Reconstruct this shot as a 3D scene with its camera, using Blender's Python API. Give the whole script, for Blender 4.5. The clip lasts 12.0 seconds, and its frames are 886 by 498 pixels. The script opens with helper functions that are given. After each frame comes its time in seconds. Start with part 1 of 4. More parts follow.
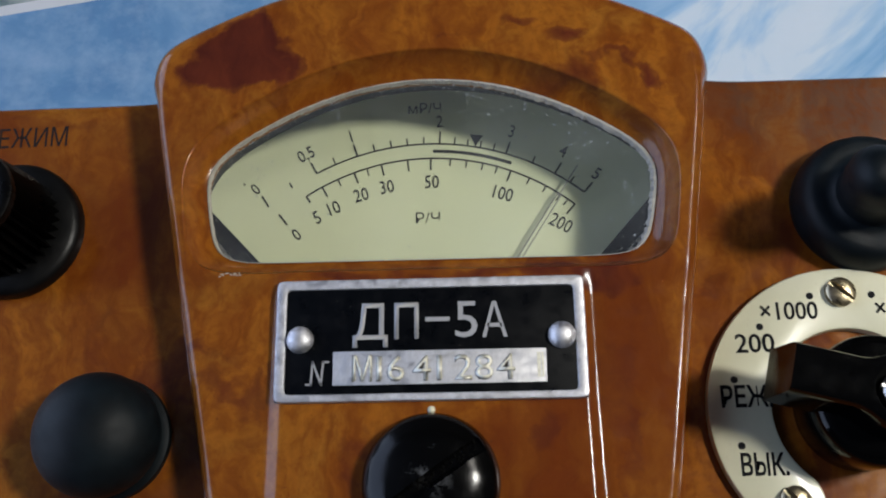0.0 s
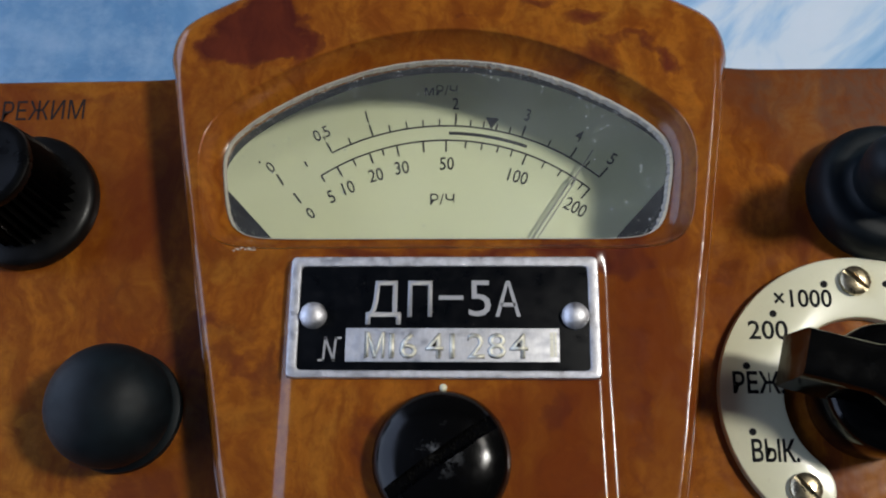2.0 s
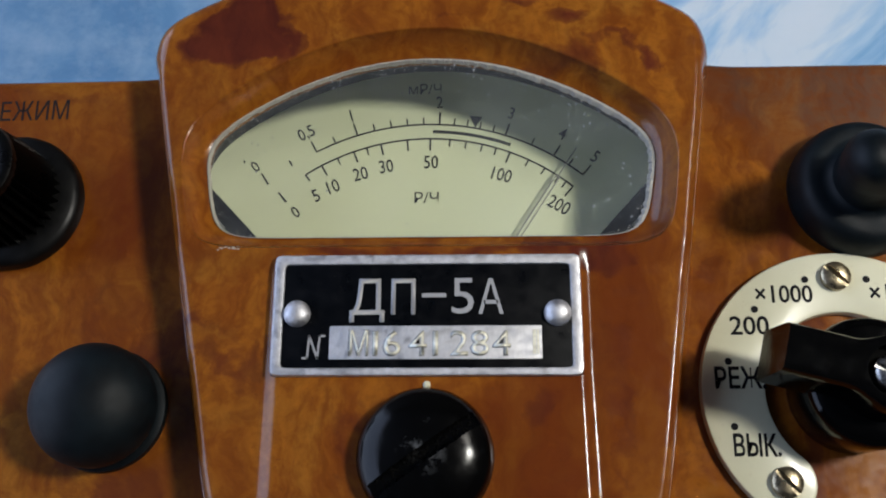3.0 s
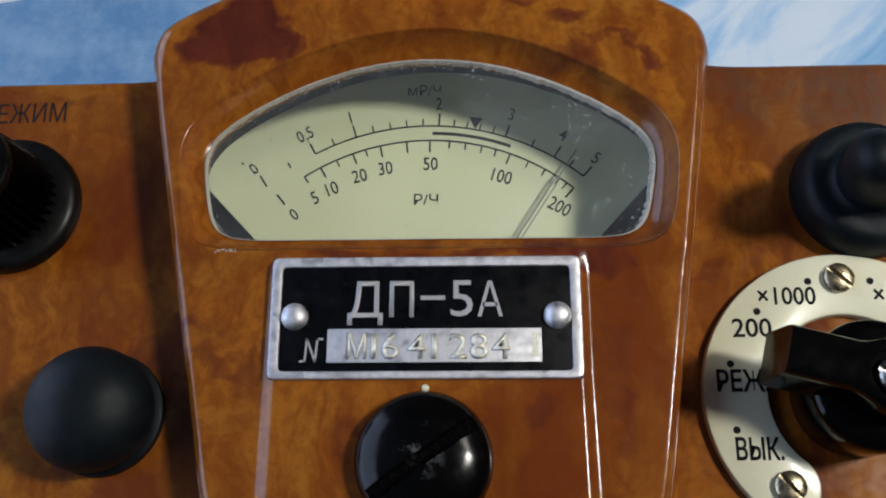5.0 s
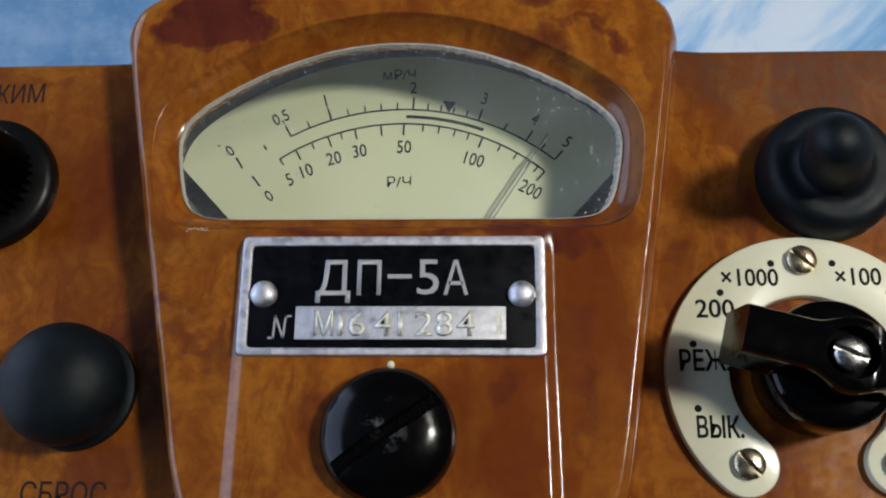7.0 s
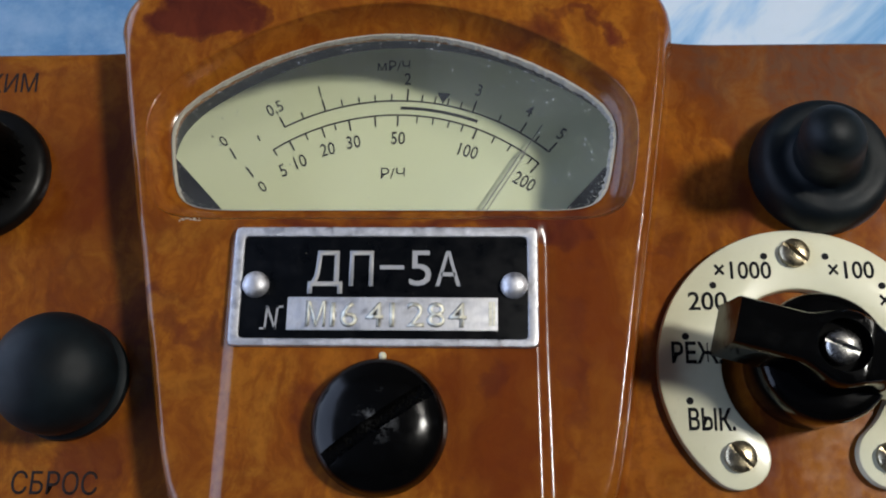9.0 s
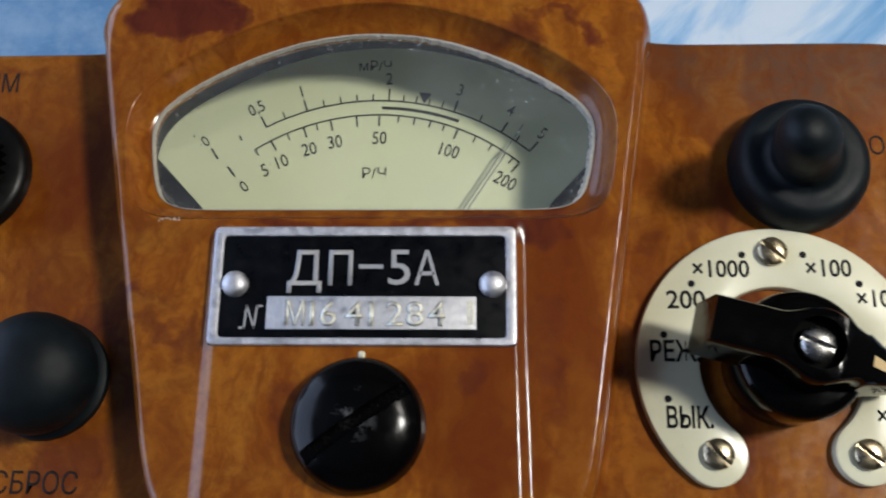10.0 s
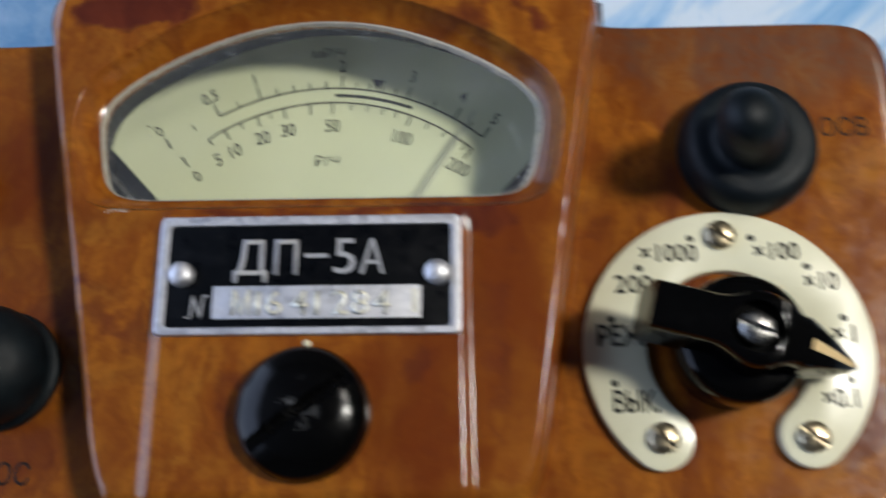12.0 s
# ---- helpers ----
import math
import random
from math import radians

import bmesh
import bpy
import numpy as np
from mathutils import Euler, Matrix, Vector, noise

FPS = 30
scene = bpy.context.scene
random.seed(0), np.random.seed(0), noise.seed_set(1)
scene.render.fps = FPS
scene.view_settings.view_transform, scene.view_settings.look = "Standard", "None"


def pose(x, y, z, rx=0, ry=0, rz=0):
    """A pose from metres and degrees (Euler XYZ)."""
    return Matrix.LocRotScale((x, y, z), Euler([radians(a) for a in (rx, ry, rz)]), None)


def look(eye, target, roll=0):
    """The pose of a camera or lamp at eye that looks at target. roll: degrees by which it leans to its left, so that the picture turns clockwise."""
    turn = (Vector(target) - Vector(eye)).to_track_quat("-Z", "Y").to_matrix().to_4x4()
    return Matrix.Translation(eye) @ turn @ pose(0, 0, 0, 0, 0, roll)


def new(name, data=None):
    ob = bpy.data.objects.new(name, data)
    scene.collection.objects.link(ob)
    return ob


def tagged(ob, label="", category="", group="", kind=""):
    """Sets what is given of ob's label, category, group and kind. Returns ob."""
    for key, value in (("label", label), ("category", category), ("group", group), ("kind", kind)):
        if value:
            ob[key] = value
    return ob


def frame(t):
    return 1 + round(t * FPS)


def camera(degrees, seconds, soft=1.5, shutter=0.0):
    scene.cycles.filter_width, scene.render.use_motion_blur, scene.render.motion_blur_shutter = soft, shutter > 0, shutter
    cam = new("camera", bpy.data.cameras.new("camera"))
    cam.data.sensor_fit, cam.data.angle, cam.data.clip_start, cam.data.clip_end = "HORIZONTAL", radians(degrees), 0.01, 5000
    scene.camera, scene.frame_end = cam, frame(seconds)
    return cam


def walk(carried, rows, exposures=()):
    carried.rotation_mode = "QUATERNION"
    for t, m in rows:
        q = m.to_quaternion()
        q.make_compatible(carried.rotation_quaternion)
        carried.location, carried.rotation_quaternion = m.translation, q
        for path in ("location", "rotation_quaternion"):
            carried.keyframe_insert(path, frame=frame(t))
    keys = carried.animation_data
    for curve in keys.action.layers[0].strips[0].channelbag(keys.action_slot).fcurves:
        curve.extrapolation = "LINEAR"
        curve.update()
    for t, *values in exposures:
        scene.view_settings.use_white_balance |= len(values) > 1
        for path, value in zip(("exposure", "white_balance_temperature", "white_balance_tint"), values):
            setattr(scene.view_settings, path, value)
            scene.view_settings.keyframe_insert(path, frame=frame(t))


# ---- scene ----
cam = camera(49.1, 12.0, soft=2.0, shutter=0.9)
PATH = [
    (0, look((0.006905, -0.029683, 0.220704), (0.001981, 0.012647, 0.090704), -7.7)),
    (0.5, look((0.005747, -0.031568, 0.218916), (0.000734, 0.012383, 0.088916), -6.4)),
    (1, look((0.004439, -0.032081, 0.219749), (-0.000616, 0.009863, 0.089749), -6.3)),
    (1.5, look((0.003222, -0.032072, 0.219855), (-0.002115, 0.010417, 0.089855), -6.6)),
    (2, look((0.005541, -0.032245, 0.219896), (-0.000135, 0.009812, 0.089896), -7.4)),
    (2.5, look((0.005877, -0.033314, 0.220147), (0.001219, 0.009426, 0.090147), -6.2)),
    (3, look((0.007067, -0.032659, 0.220437), (0.002283, 0.009307, 0.090437), -6.6)),
    (5, look((0.007950, -0.032492, 0.219187), (0.002405, 0.010020, 0.089187), -7.6)),
    (5.5, look((0.009280, -0.033186, 0.218933), (0.002852, 0.008871, 0.088933), -8.8)),
    (6, look((0.010310, -0.034582, 0.220308), (0.004012, 0.007998, 0.090308), -8.6)),
    (6.5, look((0.012411, -0.034207, 0.220858), (0.006055, 0.007554, 0.090858), -8.9)),
    (7, look((0.013003, -0.035120, 0.220466), (0.007128, 0.006551, 0.090466), -7.8)),
    (7.5, look((0.014019, -0.035999, 0.221130), (0.008141, 0.005899, 0.091130), -7.8)),
    (9.5, look((0.013884, -0.035363, 0.219932), (0.008430, 0.005266, 0.089932), -7.1)),
    (10, look((0.016229, -0.035762, 0.220432), (0.011184, 0.005140, 0.090432), -6.7)),
    (10.5, look((0.019644, -0.036763, 0.222346), (0.015152, 0.003462, 0.092346), -6.5)),
    (11, look((0.019790, -0.035174, 0.220803), (0.016041, 0.005728, 0.090803), -5.3)),
    (11.5, look((0.014590, -0.034298, 0.219048), (0.010377, 0.005117, 0.089048), -5.6)),
    (11.8, look((0.018435, -0.034899, 0.218378), (0.012919, 0.005279, 0.088378), -7.7)),
    (12, look((0.024720, -0.034989, 0.220567), (0.018971, 0.003253, 0.090567), -8.9)),
]
walk(cam, PATH, ((0.0, -0.20), (2.5, -0.17), (6.5, -0.12), (9.5, -0.06), (12.0, 0.01)))

# ---- world and light ----
world = bpy.data.worlds.new("world")
scene.world = world
world.use_nodes = True
wt = world.node_tree
sky = wt.nodes.new("ShaderNodeTexSky")
sky.sky_type = "NISHITA"
sky.sun_disc = False
sky.sun_elevation = radians(35)
sky.sun_rotation = radians(200)
wt.links.new(sky.outputs[0], wt.nodes["Background"].inputs[0])
wt.nodes["Background"].inputs[1].default_value = 0.1

Z0 = 80.0          # front panel face, mm
GROUND = -80.0     # tablecloth, mm
LAMP = Vector((0.80, 0.05, 1.0)).normalized()

LAMP_AT = Vector((0, 0.02, 0.08)) + LAMP * 0.55
lamp_light = new("desk_lamp_light", bpy.data.lights.new("desk_lamp_light", "AREA"))
lamp_light.data.shape = "DISK"
lamp_light.data.size = 0.074
lamp_light.data.energy = 2.38
lamp_light.data.color = (1.0, 0.975, 0.91)
lamp_light.matrix_world = look(LAMP_AT, (0, 0.02, 0.08))

window_light = new("window_light", bpy.data.lights.new("window_light", "AREA"))
window_light.data.shape = "RECTANGLE"
window_light.data.size = 2.5
window_light.data.size_y = 1.55
window_light.data.energy = 38
window_light.data.color = (0.57, 0.69, 1.0)
window_light.matrix_world = look((-1.47, 0.40, 0.72), (0.0, 0.40, 0.72))

CEILING_LIGHT_AT = Vector((1.15, 0.66, 1.585))
room_light = new("ceiling_lamp_light", bpy.data.lights.new("ceiling_lamp_light", "AREA"))
room_light.data.shape = "DISK"
room_light.data.size = 0.40
room_light.data.energy = 7.0
room_light.data.color = (1.0, 0.95, 0.86)
room_light.matrix_world = look(CEILING_LIGHT_AT, CEILING_LIGHT_AT - Vector((0.0, 0.001, 1.0)))


# ---- materials ----
def mat(name, color=(0.5, 0.5, 0.5), rough=0.5, metal=0.0, coat=0.0, spec=0.5):
    m = bpy.data.materials.new(name)
    m.use_nodes = True
    p = m.node_tree.nodes["Principled BSDF"]
    p.inputs["Base Color"].default_value = (*color, 1)
    p.inputs["Roughness"].default_value = rough
    p.inputs["Metallic"].default_value = metal
    p.inputs["Coat Weight"].default_value = coat
    p.inputs["Coat Roughness"].default_value = 0.11
    p.inputs["Specular IOR Level"].default_value = spec
    return m


class G:
    """Short hand for building node graphs."""

    def __init__(self, m):
        self.t = m.node_tree
        self.p = self.t.nodes["Principled BSDF"]

    def n(self, kind, **kw):
        node = self.t.nodes.new("ShaderNode" + kind)
        for k, v in kw.items():
            if k == "op":
                node.operation = v
            elif k == "blend":
                node.data_type, node.blend_type = "RGBA", v
        return node

    def link(self, a, b):
        self.t.links.new(a, b)

    def put(self, sock, v):
        if isinstance(v, bpy.types.NodeSocket):
            self.link(v, sock)
        else:
            sock.default_value = v

    def math(self, op, a, b=0.0, c=0.0):
        node = self.n("Math", op=op)
        for s, v in zip(node.inputs, (a, b, c)):
            self.put(s, v)
        return node.outputs[0]

    def vec(self, op, a, b):
        node = self.n("VectorMath", op=op)
        self.put(node.inputs[0], a)
        self.put(node.inputs[1], b)
        return node.outputs["Value"] if op in ("LENGTH", "DISTANCE", "DOT_PRODUCT") else node.outputs[0]

    def pos(self):
        return self.n("NewGeometry").outputs["Position"]

    def obj(self):
        return self.n("TexCoord").outputs["Object"]

    def noise(self, vector, scale, detail=4.0, rough=0.55, dist=0.0, color=False):
        node = self.n("TexNoise")
        self.put(node.inputs["Vector"], vector)
        node.inputs["Scale"].default_value = scale
        node.inputs["Detail"].default_value = detail
        node.inputs["Roughness"].default_value = rough
        node.inputs["Distortion"].default_value = dist
        return node.outputs["Color" if color else "Fac"]

    def ramp(self, fac, *stops):
        node = self.n("ValToRGB")
        e = node.color_ramp.elements
        while len(e) < len(stops):
            e.new(0.5)
        for el, (at, col) in zip(e, stops):
            el.position = at
            el.color = (*col, 1) if len(col) == 3 else col
        self.put(node.inputs[0], fac)
        return node.outputs[0]

    def mix(self, fac, a, b, blend="MIX"):
        node = self.n("Mix", blend=blend)
        self.put(node.inputs[0], fac)
        for s, v in ((node.inputs[6], a), (node.inputs[7], b)):
            self.put(s, (*v, 1) if isinstance(v, tuple) and len(v) == 3 else v)
        return node.outputs[2]

    def bump(self, height, strength=0.2, dist=0.0002):
        node = self.n("Bump")
        node.inputs["Strength"].default_value = strength
        node.inputs["Distance"].default_value = dist
        self.put(node.inputs["Height"], height)
        self.link(node.outputs[0], self.p.inputs["Normal"])

    def base(self, c):
        self.put(self.p.inputs["Base Color"], c)

    def rough(self, v):
        self.put(self.p.inputs["Roughness"], v)


def grey(v):
    return (v, v, v)


def bakelite():
    """Marbled phenolic resin: ochre ground, maroon swirls with crisp edges, thin lacquer."""
    m = mat("marbled_bakelite", rough=0.16, coat=0.0, spec=0.40)
    g = G(m)
    p = g.pos()
    warp = g.vec("SUBTRACT", g.noise(p, 60, 3, 0.55, color=True), (0.5, 0.5, 0.5))
    warp2 = g.vec("SUBTRACT", g.noise(p, 260, 4, 0.65, color=True), (0.5, 0.5, 0.5))
    q = g.vec("ADD", p, g.vec("MULTIPLY", warp, (0.020, 0.020, 0.020)))
    flow = g.vec("ADD", p, g.vec("MULTIPLY", warp, (0.014, 0.008, 0.014)))
    q = g.vec("ADD", q, g.vec("MULTIPLY", warp2, (0.0045, 0.0045, 0.0045)))
    # moulded-in swirls: where, half size, weight
    blobs = (
        (-32.0, 43.4, 7.5, 6, 0.68), (-26, 47.4, 6.5, 7, 0.62), (-29, 45.2, 9, 7, 0.3), (29.8, 41.0, 5.5, 3.0, 0.37), (22, 46.5, 8, 2.6, 0.24), (13, 51.5, 7, 2.6, 0.24), (33.5, 40.0, 3, 5, 0.3),
        (-2, 52, 9, 3, 0.22), (3, 48.5, 10, 2, 0.2), (-46, 34, 7, 9, 0.24), (-47, 15, 6, 13, 0.08), (70, 40, 10, 3, 0.1),
        (29, -2, 5, 14, 0.06), (12, -13, 11, 5, 0.14), (17, -17, 3.5, 12, 0.16), (27, -12, 4, 18, 0.10), (56, 27, 14, 2.5, -0.2), (-60, 39, 14, 3, 0.12), (0, 9.6, 42, 2.8, 0.3),
    )
    total = None
    for x, y, rx, ry, w in blobs:
        d = g.vec("MULTIPLY", g.vec("SUBTRACT", q, (x * 0.001, y * 0.001, 0.088)), (1000 / rx, 1000 / ry, 40))
        f = g.math("MULTIPLY", g.math("SUBTRACT", 1.0, g.math("MINIMUM", g.vec("LENGTH", d, (0, 0, 0)), 1.0)), w)
        total = f if total is None else g.math("ADD", total, f)
    stretch = g.vec("MULTIPLY", q, (1.0, 0.6, 1.0))
    big = g.math("ADD", g.noise(stretch, 36, 3, 0.5, 1.2), total)
    swirl = g.ramp(big, (0.61, grey(0)), (0.67, grey(0.6)), (0.78, grey(1)))
    fine = g.noise(g.vec("MULTIPLY", flow, (1.0, 0.26, 1.0)), 260, 5, 0.62, 0.3)
    streak = g.ramp(fine, (0.36, grey(0)), (0.68, grey(1)))
    ground = g.mix(streak, (0.300, 0.100, 0.0100), (0.180, 0.047, 0.006))
    # darker, redder areas of resin; the first entry paints in the corner's dull sheen
    tone_and_sheen = None
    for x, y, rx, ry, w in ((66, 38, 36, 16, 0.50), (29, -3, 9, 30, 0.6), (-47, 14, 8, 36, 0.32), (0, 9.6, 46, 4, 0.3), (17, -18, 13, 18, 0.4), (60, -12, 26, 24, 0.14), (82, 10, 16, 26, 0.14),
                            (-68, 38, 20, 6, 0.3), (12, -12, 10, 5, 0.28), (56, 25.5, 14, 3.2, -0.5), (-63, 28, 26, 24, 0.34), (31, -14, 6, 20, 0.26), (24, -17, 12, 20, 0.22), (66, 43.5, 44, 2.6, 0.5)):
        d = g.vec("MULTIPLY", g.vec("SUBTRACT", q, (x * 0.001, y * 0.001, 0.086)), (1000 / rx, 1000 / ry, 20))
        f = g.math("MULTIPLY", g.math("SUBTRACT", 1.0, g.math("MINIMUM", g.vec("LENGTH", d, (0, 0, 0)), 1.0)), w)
        tone_and_sheen = f if tone_and_sheen is None else g.math("ADD", tone_and_sheen, f)
    wash = g.ramp(g.math("ADD", g.noise(stretch, 62, 5, 0.6, 0.4), tone_and_sheen), (0.50, grey(0)), (0.68, grey(0.5)), (0.86, grey(0.9)))
    pale = g.ramp(g.noise(q, 85, 4, 0.6), (0.50, grey(0)), (0.68, grey(0.75)))
    ground = g.mix(pale, ground, (0.30, 0.120, 0.015))
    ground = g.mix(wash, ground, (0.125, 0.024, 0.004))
    # dull brown sheen of the ceiling's reflection, painted into one corner of the panel
    d = g.vec("MULTIPLY", g.vec("SUBTRACT", q, (0.068, 0.041, 0.080)), (1 / 0.046, 1 / 0.021, 30))
    cloud = g.ramp(g.math("ADD", g.vec("LENGTH", d, (0, 0, 0)), g.math("MULTIPLY", g.noise(stretch, 90, 4, 0.6), 0.5)), (0.70, grey(0.85)), (1.30, grey(0)))
    ground = g.mix(cloud, ground, (0.108, 0.054, 0.031))
    # thin dark threads drawn out along the flow of the resin
    thread = g.noise(g.vec("MULTIPLY", flow, (1.0, 0.2, 1.0)), 330, 5, 0.62, 0.3)
    ground = g.mix(g.ramp(thread, (0.48, grey(0)), (0.64, grey(0.5))), ground, (0.110, 0.022, 0.004))
    flame = g.noise(g.vec("MULTIPLY", flow, (1.0, 0.32, 1.0)), 120, 5, 0.6, 0.4)
    ground = g.mix(g.ramp(flame, (0.48, grey(0)), (0.70, grey(0.40))), ground, (0.320, 0.118, 0.013))
    mottle = g.noise(flow, 520, 4, 0.65)
    ground = g.mix(g.ramp(mottle, (0.44, grey(0)), (0.68, grey(0.6))), ground, (0.150, 0.036, 0.005))
    dark = g.mix(streak, (0.105, 0.021, 0.009), (0.062, 0.012, 0.007))
    c = g.mix(swirl, ground, dark)
    specks = g.ramp(g.noise(p, 1900, 2, 0.5), (0.70, grey(0)), (0.76, grey(0.5)))
    c = g.mix(specks, c, (0.10, 0.03, 0.012))
    g.base(c)
    wear = g.noise(p, 420, 5, 0.7)
    g.rough(g.ramp(wear, (0.35, grey(0.13)), (0.72, grey(0.24))))
    g.bump(g.math("ADD", g.noise(p, 130, 3, 0.5), g.math("MULTIPLY", wear, 0.12)), 0.10, 0.0004)
    return m


def black_resin(name="black_resin", rough=0.10, col=0.0010, coat=0.0):
    m = mat(name, grey(col), rough, 0, coat, 0.2)
    g = G(m)
    p = g.pos()
    dust = g.ramp(g.noise(p, 900, 4, 0.7), (0.56, grey(col)), (0.90, (0.0035, 0.0038, 0.0044)))
    g.base(dust)
    g.rough(g.ramp(g.noise(p, 300, 4, 0.6), (0.3, grey(rough * 0.75)), (0.75, grey(rough * 1.7))))
    g.bump(g.noise(p, 600, 3, 0.6), 0.12, 0.0002)
    return m


def rubber():
    m = mat("aged_rubber", grey(0.02), 0.5, spec=0.20)
    g = G(m)
    p = g.pos()
    c = g.ramp(g.noise(p, 180, 5, 0.65), (0.35, (0.0012, 0.0030, 0.0044)), (0.75, (0.0045, 0.0090, 0.0120)))
    bloom = g.ramp(g.noise(p, 1200, 3, 0.7), (0.62, grey(0)), (0.85, grey(0.4)))
    g.base(g.mix(bloom, c, (0.022, 0.024, 0.026)))
    g.rough(g.ramp(g.noise(p, 260, 3, 0.6), (0.3, grey(0.46)), (0.7, grey(0.64))))
    g.bump(g.noise(p, 1500, 3, 0.6), 0.15, 0.0002)
    return m


def metal(name, col, rough, scratch=900, dirt=0.5, squash=(1, 1, 1)):
    m = mat(name, col, rough, 1.0)
    g = G(m)
    p = g.pos()
    n1 = g.noise(g.vec("MULTIPLY", p, squash), scratch, 5, 0.65)
    tarnish = g.ramp(n1, (0.30, tuple(c * dirt for c in col)), (0.62, col))
    g.base(tarnish)
    g.rough(g.ramp(g.noise(p, 700, 4, 0.6), (0.3, grey(rough * 0.7)), (0.75, grey(min(1, rough * 1.5)))))
    g.bump(n1, 0.25, 0.00012)
    return m


def ivory():
    m = mat("ivory_plastic", (0.74, 0.70, 0.55), 0.3, 0, 0.25)
    g = G(m)
    p = g.pos()
    c = g.ramp(g.noise(p, 60, 4, 0.6), (0.3, (0.57, 0.55, 0.38)), (0.7, (0.67, 0.65, 0.475)))
    grime = g.ramp(g.noise(p, 900, 5, 0.7), (0.60, grey(0)), (0.82, grey(0.45)))
    g.base(g.mix(grime, c, (0.42, 0.36, 0.24)))
    g.bump(g.noise(p, 500, 3), 0.06, 0.0002)
    return m


def dial_card():
    m = mat("cream_dial_card", (0.70, 0.68, 0.40), 0.6)
    g = G(m)
    p = g.pos()
    c = g.ramp(g.noise(p, 45, 3, 0.5), (0.3, (0.64, 0.67, 0.42)), (0.7, (0.71, 0.74, 0.49)))
    spots = g.ramp(g.noise(p, 700, 4, 0.7), (0.68, grey(0)), (0.85, grey(0.35)))
    g.base(g.mix(spots, c, (0.40, 0.37, 0.20)))
    return m


def black_paint():
    m = mat("black_plate_enamel", grey(0.012), 0.32, spec=0.12)
    g = G(m)
    p = g.pos()
    c = g.ramp(g.noise(p, 500, 5, 0.7), (0.5, (0.0014, 0.0019, 0.0028)), (0.90, (0.009, 0.009, 0.010)))
    chips = g.ramp(g.noise(p, 1300, 3, 0.6), (0.73, grey(0)), (0.78, grey(0.8)))
    g.base(g.mix(chips, c, (0.16, 0.15, 0.13)))
    g.rough(g.ramp(g.noise(p, 420, 3), (0.3, grey(0.25)), (0.7, grey(0.45))))
    return m


def cloth():
    """Printed cotton: pale blue washes with white clouds, a white band and a grey-green border beyond it."""
    m = mat("printed_blue_cloth", (0.2, 0.4, 0.7), 0.85)
    g = G(m)
    p = g.pos()
    big = g.noise(p, 18, 5, 0.62, 0.5)
    c = g.ramp(big, (0.32, (0.075, 0.20, 0.40)), (0.50, (0.125, 0.285, 0.49)), (0.68, (0.24, 0.41, 0.61)))
    small = g.ramp(g.noise(p, 75, 5, 0.7), (0.42, grey(0)), (0.72, grey(0.6)))
    c = g.mix(small, c, (0.33, 0.47, 0.63))
    # on one side the print turns to white with slanting blue brush strokes
    turn = g.n("VectorRotate")
    g.link(p, turn.inputs["Vector"])
    turn.inputs["Angle"].default_value = radians(-38)
    brush = g.noise(g.vec("MULTIPLY", turn.outputs[0], (0.45, 1.5, 1.0)), 22, 5, 0.6, 0.6)
    strokes = g.ramp(brush, (0.34, (0.17, 0.40, 0.68)), (0.46, (0.40, 0.60, 0.80)), (0.56, (0.68, 0.78, 0.86)), (0.75, (0.76, 0.82, 0.88)))
    sep = g.n("SeparateXYZ")
    g.link(p, sep.inputs[0])
    side = g.math("ADD", g.math("MULTIPLY", sep.outputs[0], 3.4), g.math("MULTIPLY", g.math("SUBTRACT", g.noise(p, 9, 3), 0.5), 0.9))
    c = g.mix(g.ramp(side, (0.02, grey(0)), (0.22, grey(0.92))), c, strokes)
    # band across the corner
    line = g.math("SUBTRACT", sep.outputs[1], g.math("MULTIPLY", sep.outputs[0], 0.155))
    line = g.math("MULTIPLY", g.math("SUBTRACT", line, 0.1865), 100)
    left = g.math("LESS_THAN", sep.outputs[0], 0.05)
    band = g.math("MULTIPLY", g.math("GREATER_THAN", line, 0.0), left)
    border = g.math("MULTIPLY", g.math("GREATER_THAN", line, 0.42), left)
    leaf = g.ramp(g.noise(p, 70, 4, 0.6), (0.4, (0.16, 0.22, 0.22)), (0.62, (0.45, 0.50, 0.47)))
    c = g.mix(band, c, (0.72, 0.72, 0.72))
    c = g.mix(border, c, leaf)
    g.base(c)
    wave = g.n("TexWave")
    g.link(p, wave.inputs["Vector"])
    wave.inputs["Scale"].default_value = 900
    g.bump(g.math("ADD", g.noise(p, 1800, 2), g.math("MULTIPLY", wave.outputs["Fac"], 0.3)), 0.3, 0.0003)
    return m


